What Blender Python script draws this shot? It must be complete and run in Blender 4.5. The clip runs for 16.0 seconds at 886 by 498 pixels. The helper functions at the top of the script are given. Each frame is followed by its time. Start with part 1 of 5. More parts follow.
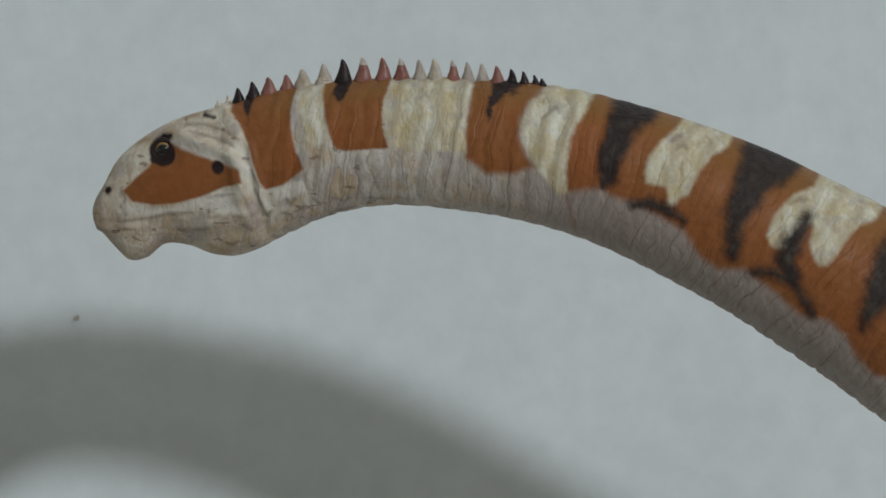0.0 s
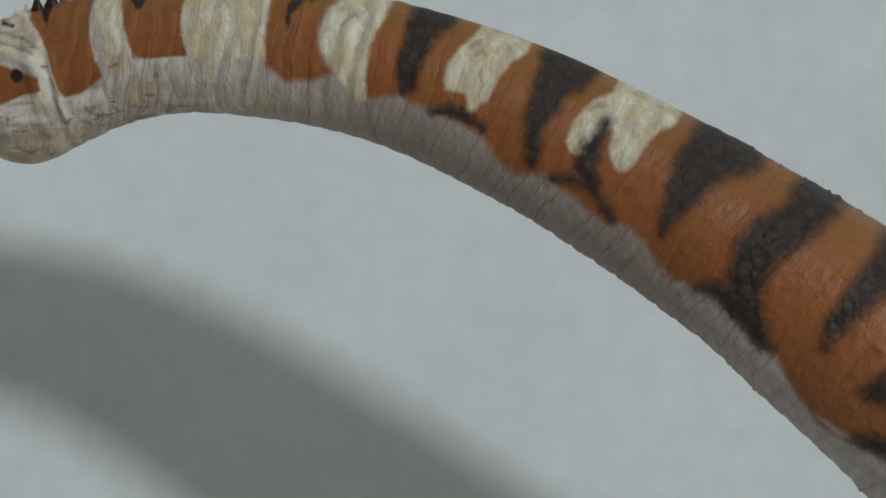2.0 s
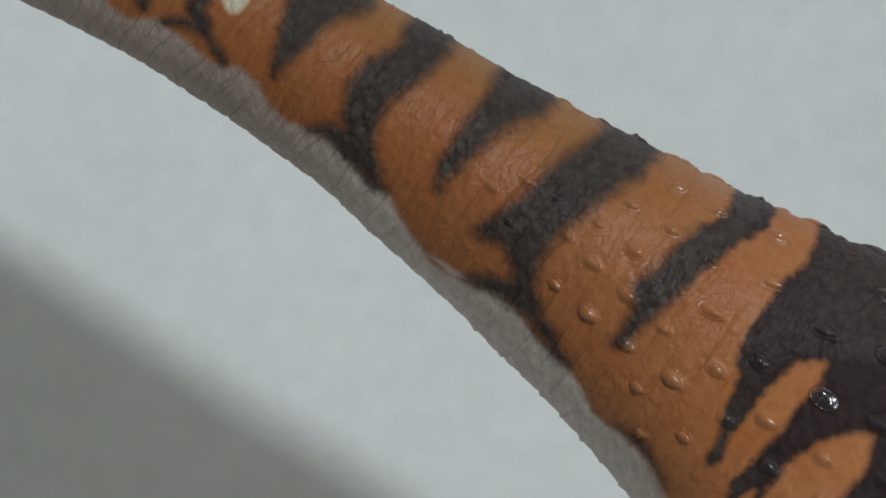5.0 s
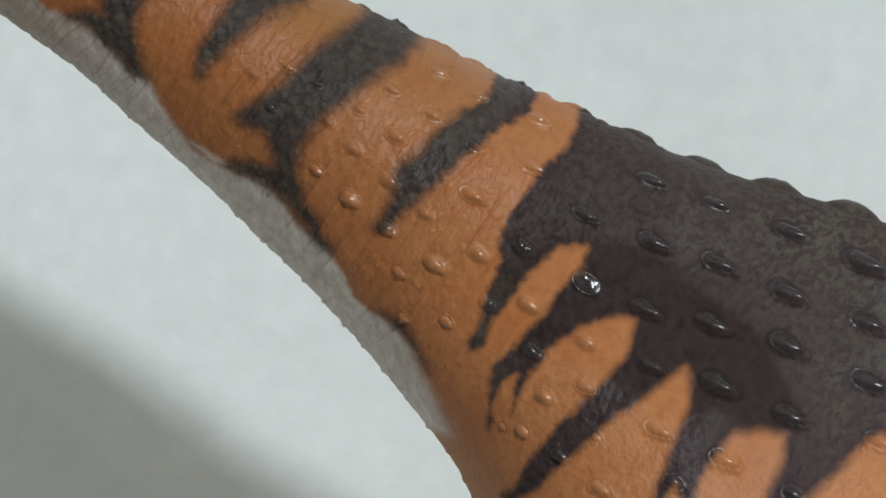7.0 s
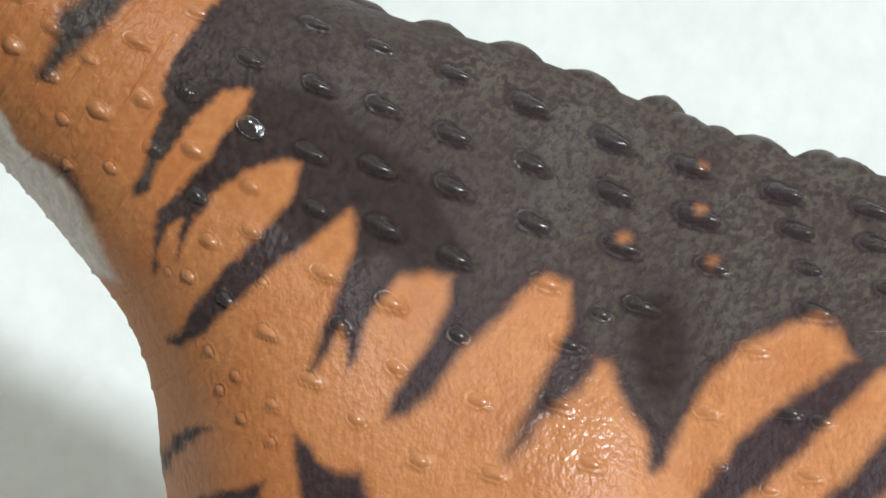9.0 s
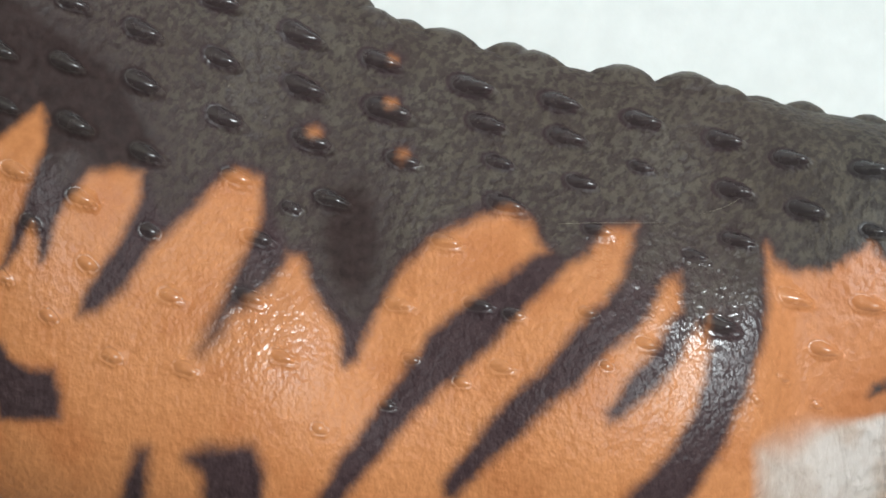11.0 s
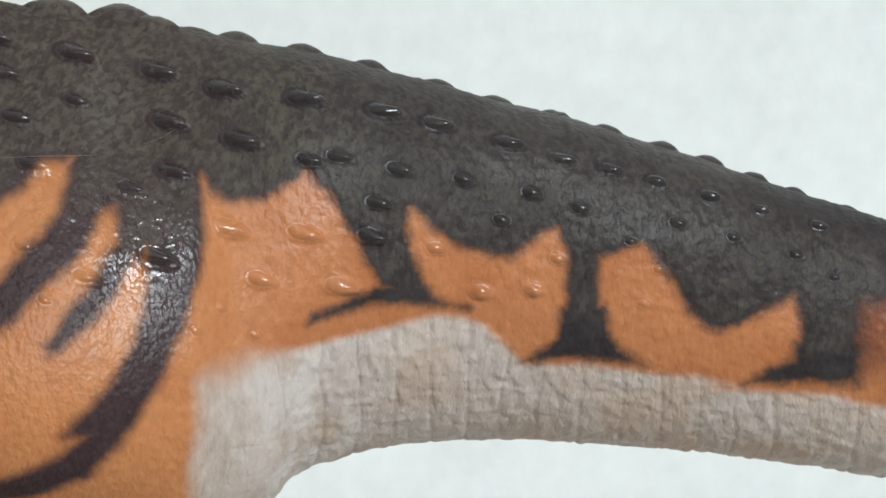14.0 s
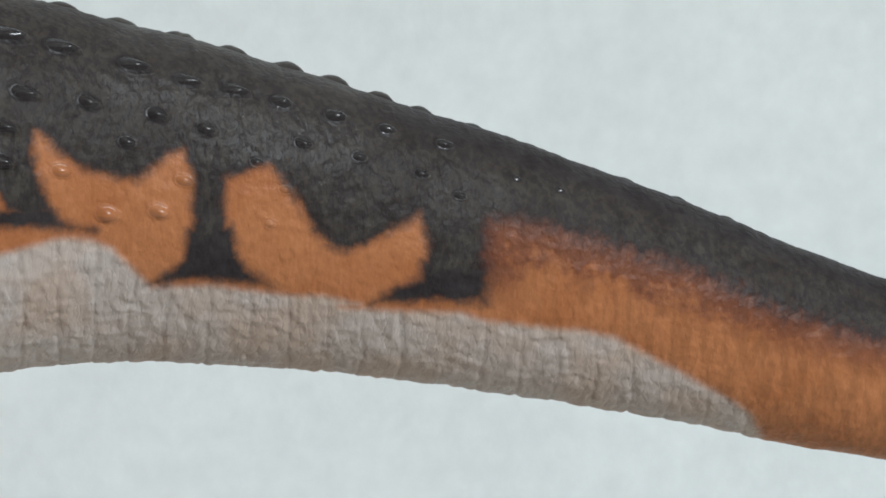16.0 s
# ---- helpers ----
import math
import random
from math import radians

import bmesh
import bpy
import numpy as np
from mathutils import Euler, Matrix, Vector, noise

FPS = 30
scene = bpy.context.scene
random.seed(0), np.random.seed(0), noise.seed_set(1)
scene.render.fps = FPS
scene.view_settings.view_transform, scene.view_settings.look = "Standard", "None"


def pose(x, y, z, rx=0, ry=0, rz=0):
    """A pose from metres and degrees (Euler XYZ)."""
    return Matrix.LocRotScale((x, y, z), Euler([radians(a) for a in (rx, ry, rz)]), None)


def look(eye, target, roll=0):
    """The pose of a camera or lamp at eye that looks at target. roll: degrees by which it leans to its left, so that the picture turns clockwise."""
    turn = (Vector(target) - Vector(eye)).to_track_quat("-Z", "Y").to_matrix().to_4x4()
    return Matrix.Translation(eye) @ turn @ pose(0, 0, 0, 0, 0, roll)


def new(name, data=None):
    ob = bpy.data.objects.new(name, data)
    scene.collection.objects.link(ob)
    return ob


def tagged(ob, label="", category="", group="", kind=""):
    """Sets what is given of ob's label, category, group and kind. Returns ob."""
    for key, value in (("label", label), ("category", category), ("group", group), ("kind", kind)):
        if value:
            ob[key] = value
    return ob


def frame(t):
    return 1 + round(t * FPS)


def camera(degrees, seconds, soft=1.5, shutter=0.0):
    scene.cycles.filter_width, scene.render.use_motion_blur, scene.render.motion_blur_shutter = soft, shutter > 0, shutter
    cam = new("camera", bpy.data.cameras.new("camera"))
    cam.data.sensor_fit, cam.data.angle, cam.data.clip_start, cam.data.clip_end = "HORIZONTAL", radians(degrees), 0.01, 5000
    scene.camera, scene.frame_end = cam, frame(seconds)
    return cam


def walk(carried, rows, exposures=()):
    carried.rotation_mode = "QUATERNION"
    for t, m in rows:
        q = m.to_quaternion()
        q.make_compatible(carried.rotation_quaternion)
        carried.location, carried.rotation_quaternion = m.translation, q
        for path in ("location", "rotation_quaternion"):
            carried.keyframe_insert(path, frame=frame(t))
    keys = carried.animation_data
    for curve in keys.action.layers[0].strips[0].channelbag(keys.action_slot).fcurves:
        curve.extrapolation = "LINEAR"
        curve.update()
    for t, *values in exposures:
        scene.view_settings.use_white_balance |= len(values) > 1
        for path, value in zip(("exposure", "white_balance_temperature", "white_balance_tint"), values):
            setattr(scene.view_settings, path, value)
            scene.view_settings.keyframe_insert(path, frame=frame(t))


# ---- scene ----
cam = camera(6.0, 16.0, soft=1.7)
# the camera stands on a level tripod and pans: seconds, degrees to the right, degrees up, degrees of roll
EYE = (0.0, -1.3357, 0.5)
ROWS = [
    (0.0, -8.409, -10.886, 0.000),
    (0.5, -8.216, -11.035, -0.013),
    (1.0, -7.781, -11.222, 0.002),
    (1.5, -7.396, -11.358, 0.016),
    (2.0, -7.025, -11.516, 0.019),
    (2.5, -6.491, -11.696, 0.056),
    (3.0, -6.008, -11.863, 0.037),
    (3.5, -5.610, -11.971, -0.053),
    (4.0, -5.183, -12.157, -0.074),
    (6.5, -3.122, -13.181, -0.112),
    (7.0, -2.690, -13.366, -0.104),
    (7.5, -2.188, -13.633, -0.162),
    (8.0, -1.544, -13.915, -0.126),
    (8.5, -0.947, -14.173, -0.122),
    (9.0, -0.351, -14.430, -0.136),
    (11.5, 2.475, -15.208, -0.070),
    (12.0, 3.210, -15.232, -0.082),
    (12.5, 3.847, -15.305, -0.097),
    (13.0, 4.403, -15.423, -0.090),
    (13.5, 5.011, -15.533, -0.081),
    (14.0, 5.776, -15.618, -0.040),
    (14.5, 6.420, -15.689, -0.001),
    (15.0, 7.019, -15.761, -0.061),
    (15.5, 7.670, -15.912, -0.030),
    (16.0, 8.409, -16.156, 0.008),
]
EXPOSURES = [(0.0, -0.7, 6420, 10), (3.0, -0.64, 6440, 10), (4.0, -0.54, 6460, 10), (6.5, -0.17, 6520, 9), (7.0, -0.04, 6540, 8), (8.0, 0.30, 6590, 7),
             (9.0, 0.57, 6590, 7), (11.5, 0.46, 6610, 8), (12.5, 0.38, 6610, 8), (13.5, 0.31, 6590, 9), (15.0, 0.08, 6540, 9), (16.0, -0.08, 6480, 10)]
walk(cam, [(t, pose(*EYE, 90 + up, 0, -right) @ pose(0, 0, 0, 0, 0, roll)) for t, right, up, roll in ROWS], EXPOSURES)

# ---- light ----
world = bpy.data.worlds.new("room_air")
scene.world = world
world.use_nodes = True
world.node_tree.nodes["Background"].inputs[0].default_value = (0.5, 0.55, 0.55, 1)
world.node_tree.nodes["Background"].inputs[1].default_value = 0.02


def area_lamp(name, eye, target, size, watts, colour):
    data = bpy.data.lights.new(name, "AREA")
    data.shape, data.size, data.energy, data.color = "DISK", size, watts, colour
    ob = new(name, data)
    ob.matrix_world = look(eye, target)
    return ob


# the room's bulb hangs behind the camera and to its right; an unseen wide fill lamp is added under the ceiling
area_lamp("bulb_light", (1.2, -1.85, 1.66), (0.0, 0.0, 0.16), 0.19, 48.0, (0.885, 0.97, 1.025))
area_lamp("ceiling_fill", (0.1, -0.6, 1.74), (0.1, -0.59, 0.0), 1.6, 3.0, (0.95, 1.0, 0.86))

# ---- materials ----
def node(tree, kind, at=None, **values):
    n = tree.nodes.new(kind)
    for key, value in values.items():
        if key == "op":
            n.operation = value
        elif key == "attr":
            n.attribute_name = value
        else:
            n.inputs[key.replace("_", " ").capitalize() if key.replace("_", " ").capitalize() in n.inputs else key].default_value = value
    return n


def plain_material(name, colour, rough=0.6, grain=0.06, scale=60.0, bump=0.1):
    """Painted or paper-like surface with two scales of mottling and a fine relief."""
    mat = bpy.data.materials.new(name)
    mat.use_nodes = True
    t = mat.node_tree
    bsdf = t.nodes["Principled BSDF"]
    bsdf.inputs["Roughness"].default_value = rough
    co = t.nodes.new("ShaderNodeTexCoord")
    fine = node(t, "ShaderNodeTexNoise", Scale=scale, Detail=4.0)
    wide = node(t, "ShaderNodeTexNoise", Scale=scale / 9, Detail=2.0)
    for n in (fine, wide):
        t.links.new(co.outputs["Object"], n.inputs["Vector"])
    both = node(t, "ShaderNodeMath", op="ADD")
    t.links.new(fine.outputs["Fac"], both.inputs[0])
    t.links.new(wide.outputs["Fac"], both.inputs[1])
    ramp = t.nodes.new("ShaderNodeValToRGB")
    ramp.color_ramp.elements[0].position, ramp.color_ramp.elements[1].position = 0.35, 0.65
    ramp.color_ramp.elements[0].color = (*[c * (1 - grain) for c in colour], 1)
    ramp.color_ramp.elements[1].color = (*[min(1, c * (1 + grain)) for c in colour], 1)
    half = node(t, "ShaderNodeMath", op="MULTIPLY")
    half.inputs[1].default_value = 0.5
    t.links.new(both.outputs[0], half.inputs[0])
    t.links.new(half.outputs[0], ramp.inputs["Fac"])
    t.links.new(ramp.outputs["Color"], bsdf.inputs["Base Color"])
    if bump:
        b = node(t, "ShaderNodeBump", Strength=bump, Distance=0.001)
        t.links.new(fine.outputs["Fac"], b.inputs["Height"])
        t.links.new(b.outputs["Normal"], bsdf.inputs["Normal"])
    return mat


sheet_white = plain_material("white_backdrop_sheet", (0.785, 0.81, 0.815), 0.85, 0.05, 200.0, 0.12)
wall_paint = plain_material("wall_paint", (0.71, 0.725, 0.685), 0.8, 0.03, 20.0, 0.05)
floor_wood = plain_material("floor_boards", (0.3, 0.22, 0.15), 0.5, 0.15, 12.0, 0.1)
table_wood = plain_material("table_wood", (0.58, 0.57, 0.52), 0.45, 0.08, 30.0, 0.1)

# ---- room ----
def mesh_object(name, bm, material, parent=None):
    me = bpy.data.meshes.new(name)
    bm.to_mesh(me)
    bm.free()
    me.materials.append(material)
    ob = new(name, me)
    ob.parent = parent
    return ob


def slab(name, lo, hi, material, bevel=0.0, parent=None):
    bm = bmesh.new()
    bmesh.ops.create_cube(bm, size=1)
    for v in bm.verts:
        v.co = [lo[i] + (v.co[i] + 0.5) * (hi[i] - lo[i]) for i in range(3)]
    if bevel:
        bmesh.ops.bevel(bm, geom=bm.edges[:], offset=bevel, segments=2, affect="EDGES")
    return mesh_object(name, bm, material, parent)


FLOOR, GROUND = -0.8, -0.065
for name, lo, hi, mat, cat in (
        ("floor", (-2.2, -3.0, FLOOR - 0.1), (2.2, 1.6, FLOOR), floor_wood, "floor"),
        ("ceiling", (-2.2, -3.0, 1.75), (2.2, 1.6, 1.85), wall_paint, "ceiling"),
        ("wall_north", (-2.2, 1.6, FLOOR - 0.1), (2.2, 1.7, 1.85), wall_paint, "wall"),
        ("wall_south", (-2.2, -3.1, FLOOR - 0.1), (2.2, -3.0, 1.85), wall_paint, "wall"),
        ("wall_west", (-2.3, -3.1, FLOOR - 0.1), (-2.2, 1.7, 1.85), wall_paint, "wall"),
        ("wall_east", (2.2, -3.1, FLOOR - 0.1), (2.3, 1.7, 1.85), wall_paint, "wall")):
    tagged(slab(name, lo, hi, mat), "plain painted room surface" if cat != "floor" else "plain brown wooden floor", cat, kind="structure")


def table():
    top = new("table")
    tagged(top, "plain pale wooden table that carries figurine and sheet", "table")
    slab("tabletop", (-0.75, -0.35, GROUND - 0.036), (0.75, 0.55, GROUND - 0.0008), table_wood, 0.004, top)
    for x in (-0.7, 0.64):
        for y in (-0.3, 0.44):
            slab("leg", (x, y, FLOOR), (x + 0.06, y + 0.06, GROUND - 0.036), table_wood, 0.004, top)


table()


def backdrop_sheet():
    """A white sheet that starts on the table behind the figurine and sweeps up."""
    bm = bmesh.new()
    r, nx = 0.05, 72
    grid = []
    for i in range(nx + 1):
        x = -0.5 + 1.15 * i / nx
        wall_y = 0.135 + 0.208 * x
        prof = [(wall_y - r - 0.04, GROUND), (wall_y - r - 0.027, GROUND), (wall_y - r - 0.013, GROUND)]
        prof += [(wall_y - r + r * math.sin(a), GROUND + r - r * math.cos(a)) for a in np.linspace(0, math.pi / 2, 17)]
        prof += [(wall_y, z) for z in np.linspace(GROUND + 0.06, 0.62, 48)]
        col = []
        for y, z in prof:
            sag = 0.0015 * noise.noise(Vector((x * 7, y * 5, z * 7))) * (1 if z > GROUND + 0.055 else 0)
            col.append(bm.verts.new((x, y + sag, z)))
        grid.append(col)
    for a, b in zip(grid, grid[1:]):
        for j in range(len(prof) - 1):
            bm.faces.new((a[j], b[j], b[j + 1], a[j + 1]))
    under = [[bm.verts.new(v.co + Vector((0, 0.0006, -0.0006))) for v in col] for col in grid]
    for a, b in zip(under, under[1:]):
        for j in range(len(prof) - 1):
            bm.faces.new((a[j + 1], b[j + 1], b[j], a[j]))
    for f in bm.faces:
        f.smooth = True
    ob = mesh_object("backdrop", bm, sheet_white)
    return tagged(ob, "white cloth-like backdrop sheet swept up from table", "backdrop", kind="structure")


backdrop_sheet()

# ---- figurine ----
# stations of the body in side view, in millimetres: x, z of the upper edge; x, z of the lower edge; half width
HEAD = [(-255.3, 245.6, -255.3, 244.4, 0.6), (-254.7, 247.4, -254.8, 242.9, 2.8), (-253.2, 250.0, -253.4, 241.3, 4.2),
        (-251.4, 253.4, -251.6, 239.3, 5.0), (-248.6, 256.3, -249.2, 237.1, 5.8), (-244.4, 259.2, -246.2, 237.6, 6.6),
        (-239.7, 261.4, -243.2, 239.9, 7.4), (-235.5, 262.7, -239.3, 239.8, 7.9), (-231.3, 263.9, -235.0, 238.4, 8.2),
        (-226.6, 265.4, -230.6, 238.4, 8.6), (-220.1, 267.0, -224.5, 241.2, 8.9), (-212.0, 268.0, -216.0, 245.2, 9.2)]
NECK = [(-203.0, 268.6, -206.0, 247.2, 9.5), (-191.3, 268.6, -193.0, 246.5, 9.8), (-179.0, 267.8, -183.0, 244.9, 10.3),
        (-166.0, 265.2, -173.0, 242.0, 11.0), (-152.0, 261.0, -164.0, 238.0, 11.8), (-136.0, 254.6, -152.0, 231.7, 13.0),
        (-120.0, 246.8, -139.0, 223.5, 14.5), (-104.0, 238.2, -124.0, 212.8, 16.0), (-88.0, 229.0, -109.0, 199.3, 18.0),
        (-71.0, 220.4, -94.0, 185.0, 20.5), (-53.0, 211.4, -80.0, 170.5, 23.5), (-34.0, 203.0, -68.5, 156.4, 27.0)]
TRUNK = [(-16.0, 196.0, -60.0, 144.6, 32.0), (0.0, 191.2, -56.2, 132.0, 37.0), (14.0, 186.2, -55.0, 119.0, 41.5),
         (28.0, 180.3, -52.0, 107.0, 45.0), (42.0, 175.1, -40.0, 97.0, 48.0), (56.0, 171.4, -10.0, 89.0, 49.5),
         (70.0, 168.8, 30.0, 85.0, 48.0), (83.0, 166.6, 65.0, 82.0, 44.0), (95.0, 163.8, 88.0, 78.0, 38.0)]
TAIL = [(106.0, 160.8, 102.5, 79.3, 31.0), (117.0, 158.1, 109.5, 86.6, 25.5), (129.0, 154.5, 118.7, 89.9, 22.5),
        (143.0, 150.2, 132.0, 91.7, 19.5), (160.0, 145.3, 150.0, 91.4, 18.0), (180.0, 138.1, 170.0, 89.3, 17.0),
        (202.0, 130.1, 193.0, 86.0, 16.0), (224.0, 121.6, 216.0, 81.7, 15.0), (247.0, 111.5, 240.0, 76.4, 13.8),
        (273.0, 100.2, 266.0, 70.0, 12.4), (330.0, 80.0, 326.0, 58.0, 9.0), (400.0, 64.0, 398.0, 50.5, 5.5),
        (470.0, 55.5, 469.5, 50.0, 2.4), (500.0, 53.4, 500.0, 52.6, 0.5)]


def smooth_rows(rows, count):
    """Rows of numbers carried smoothly (Catmull-Rom by length) to count rows."""
    p = np.array(rows, float)
    mid = (p[:, :2] + p[:, 2:4]) / 2
    s = np.concatenate([[0], np.cumsum(np.maximum(np.hypot(*np.diff(mid, axis=0).T), 0.3))])
    m = np.empty_like(p)
    m[1:-1] = (p[2:] - p[:-2]) / (s[2:] - s[:-2])[:, None]
    m[0], m[-1] = (p[1] - p[0]) / (s[1] - s[0]), (p[-1] - p[-2]) / (s[-1] - s[-2])
    # fine steps on the neck, wider ones on the trunk, the widest on the end of the tail
    parts, ends = (0.50, 0.44, 0.06), (0.0, s[23], s[-5], s[-1])
    q = np.concatenate([np.linspace(a, b, int(count * part), endpoint=b == s[-1]) for a, b, part in zip(ends, ends[1:], parts)])
    i = np.clip(np.searchsorted(s, q, side="right") - 1, 0, len(s) - 2)
    h = (s[i + 1] - s[i])[:, None]
    t = ((q - s[i])[:, None]) / h
    return ((2 * t**3 - 3 * t**2 + 1) * p[i] + (t**3 - 2 * t**2 + t) * h * m[i]
            + (-2 * t**3 + 3 * t**2) * p[i + 1] + (t**3 - t**2) * h * m[i + 1]), q


# the fine part of each ring starts a little way over the ridge of the back
OVER = 0.5


def body_grid(rows, around, near=0.72):
    """Rings of points round the stations: the first share of each ring runs down the near flank, the rest up the far one."""
    n = int(around * near)
    phi = np.concatenate([np.linspace(-OVER, np.pi, n, endpoint=False), np.linspace(np.pi, 2 * np.pi - OVER, around - n, endpoint=False)])
    st, along = rows
    top, low, w = st[:, :2], st[:, 2:4], st[:, 4]
    mid, half = (top + low) / 2, (top - low) / 2
    tall = np.hypot(*half.T)
    half = half * np.sqrt(np.maximum(1 - (w / np.maximum(tall, 0.1) * 0.25) ** 2, 0.5))[:, None]
    c, s = np.cos(phi), np.sin(phi)
    pts = np.empty((len(st), around, 3))
    pts[:, :, 0] = mid[:, :1] + half[:, :1] * c
    pts[:, :, 2] = mid[:, 1:] + half[:, 1:] * c
    # the trunk is egg-shaped: widest low on the flank
    x = mid[:, 0]
    a, b = np.clip((x + 80) / 70, 0, 1), np.clip((126 - x) / 50, 0, 1)
    egg = 0.66 * a * a * (3 - 2 * a) * b * b * (3 - 2 * b)
    pts[:, :, 1] = -w[:, None] * s * (1 - egg[:, None] * c) / (1 + 0.3 * egg[:, None])
    return pts, phi, along


def grid_normals(p):
    du = np.gradient(p, axis=0)
    dv = np.roll(p, -1, axis=1) - np.roll(p, 1, axis=1)
    n = np.cross(dv, du)
    return n / np.maximum(np.linalg.norm(n, axis=2, keepdims=True), 1e-9)


def muscles(x, z, phi):
    """How far the flesh stands out from the plain body, in millimetres: thigh with a step behind it, shoulder and the hollow between,
    brow, eye socket, cheek, line of the mouth and the fold behind the jaw."""
    def rise(lo, hi, v):
        t = np.clip((v - lo) / (hi - lo), 0, 1)
        return t * t * (3 - 2 * t)

    out = 3.2 * rise(97, 88, x - 0.07 * (z - 100)) * rise(152, 132, z) * rise(38, 66, x)
    out += 2.6 * np.exp(-((x - 12) / 17) ** 2 - ((z - 116) / 24) ** 2)
    out -= 1.8 * np.exp(-((x - 31 - 0.12 * (z - 140)) / 6) ** 2 - ((z - 138) / 16) ** 2)
    out += 0.9 * np.exp(-((x + 239) / 6) ** 2 - ((z - 259.3 + 0.35 * (x + 240)) / 1.2) ** 2)
    out -= 0.8 * np.exp(-((x + 242.4) / 2.6) ** 2 - ((z - 256.2) / 2.2) ** 2)
    out += 0.7 * np.exp(-((x + 233) / 5) ** 2 - ((z - 244) / 4) ** 2)
    out -= 0.35 * np.exp(-((z - 243.2 - 0.06 * (x + 245)) / 0.5) ** 2) * rise(-252, -250, x) * rise(-232, -238, x)
    out -= 0.5 * np.exp(-((x + 226.9 + 0.22 * (z - 250)) / 0.8) ** 2) * rise(264, 258, z)
    out += 0.9 * np.exp(-((x + 229.2 + 0.22 * (z - 250)) / 1.5) ** 2) * rise(264, 258, z)
    return out * np.abs(np.sin(phi))

# paint outlines in side view, millimetres
PALE = []
PALE += [[(-265.0, 225.0), (-265.0, 262.0), (-250.0, 266.0), (-240.0, 275.0), (-180.0, 280.0), (-178.9, 273.1), (-180.5, 266.0), (-181.5, 263.3), (-181.1, 259.4), (-179.3, 254.9), (-175.8, 251.8), (-172.0, 230.0), (-200.0, 225.0), (-230.0, 225.0)]]
PALE += [[(-176.0, 252.0), (-173.3, 252.6), (-170.5, 253.1), (-167.7, 251.7), (-164.0, 250.7), (-160.3, 248.8), (-156.6, 246.6), (-154.0, 242.4), (-151.2, 240.6), (-146.5, 240.8), (-145.1, 239.5), (-141.4, 236.9), (-137.8, 233.7), (-133.1, 233.1), (-130.3, 230.9), (-128.6, 227.1), (-125.8, 224.3), (-123.1, 223.6), (-118.5, 221.5), (-115.7, 218.9), (-112.5, 215.2), (-110.6, 214.0), (-108.8, 212.1), (-107.5, 208.8), (-104.8, 205.0), (-102.1, 201.2), (-97.4, 198.9), (-92.7, 197.6), (-102.8, 203.1), (-98.7, 199.8), (-95.0, 199.0), (-90.4, 197.1), (-87.6, 193.9), (-85.0, 190.1), (-80.4, 186.6), (-78.1, 182.9), (-76.2, 178.2), (-73.4, 176.0), (-70.6, 174.5), (-66.9, 170.6), (-65.2, 166.2), (-63.8, 162.8), (-62.6, 159.4), (-61.0, 155.9), (-80.0, 150.0), (-110.0, 170.0), (-140.0, 190.0), (-172.0, 225.0)]]
PALE += [[(90.4, 113.9), (93.5, 114.3), (97.4, 114.0), (101.2, 115.8), (106.0, 116.1), (110.8, 116.2), (119.3, 117.1), (125.9, 118.4), (131.6, 119.3), (136.3, 118.5), (140.0, 116.8), (143.8, 112.6), (146.8, 109.4), (151.4, 109.4), (157.0, 109.2), (163.6, 107.7), (170.2, 106.5), (174.8, 106.4), (181.4, 104.6), (177.8, 104.4), (183.9, 103.5), (198.1, 102.3), (202.9, 100.4), (212.3, 98.9), (218.9, 98.1), (224.7, 96.3), (230.6, 92.5), (236.5, 89.0), (244.4, 83.8), (247.4, 81.4), (262.0, 55.0), (180.0, 60.0), (95.0, 60.0), (92.0, 78.0), (89.1, 101.3), (90.6, 107.0)]]
PATCHES = []
PATCHES += [[(-249.3, 249.5), (-247.2, 251.7), (-244.8, 253.8), (-244.1, 256.6), (-241.7, 258.3), (-238.6, 257.5), (-236.6, 256.3), (-234.7, 255.7), (-231.7, 255.2), (-229.5, 254.3), (-229.0, 252.0), (-232.2, 251.1), (-236.5, 249.2), (-240.3, 248.1), (-244.1, 247.6), (-247.6, 247.9)],
    [(-233.4, 268.3), (-230.8, 270.7), (-226.6, 271.7), (-221.0, 272.8), (-221.3, 266.0), (-221.6, 263.3), (-221.2, 260.6), (-220.2, 257.3), (-218.9, 254.6), (-220.3, 253.4), (-222.4, 251.8), (-225.2, 251.0), (-226.1, 252.2), (-226.6, 253.4), (-227.4, 255.6), (-228.2, 258.2), (-229.9, 261.1), (-231.6, 262.5)],
    [(-217.1, 272.4), (-210.8, 273.5), (-204.1, 274.2), (-204.9, 273.1), (-206.1, 266.7), (-206.4, 264.7), (-206.1, 261.8), (-205.0, 258.5), (-209.3, 258.0), (-213.0, 257.9), (-214.0, 258.3), (-215.0, 260.6), (-216.0, 263.5), (-216.6, 265.9)]]
PATCHES += [[(-192.4, 273.5), (-187.6, 274.6), (-181.6, 273.6), (-178.9, 272.9), (-181.1, 267.1), (-182.5, 265.7), (-183.6, 263.6), (-183.6, 261.1), (-182.7, 258.5), (-181.1, 256.1), (-184.8, 254.9), (-189.0, 254.7), (-190.4, 255.9), (-192.5, 257.1), (-192.6, 261.3), (-192.2, 265.1)]]
CREAM = []
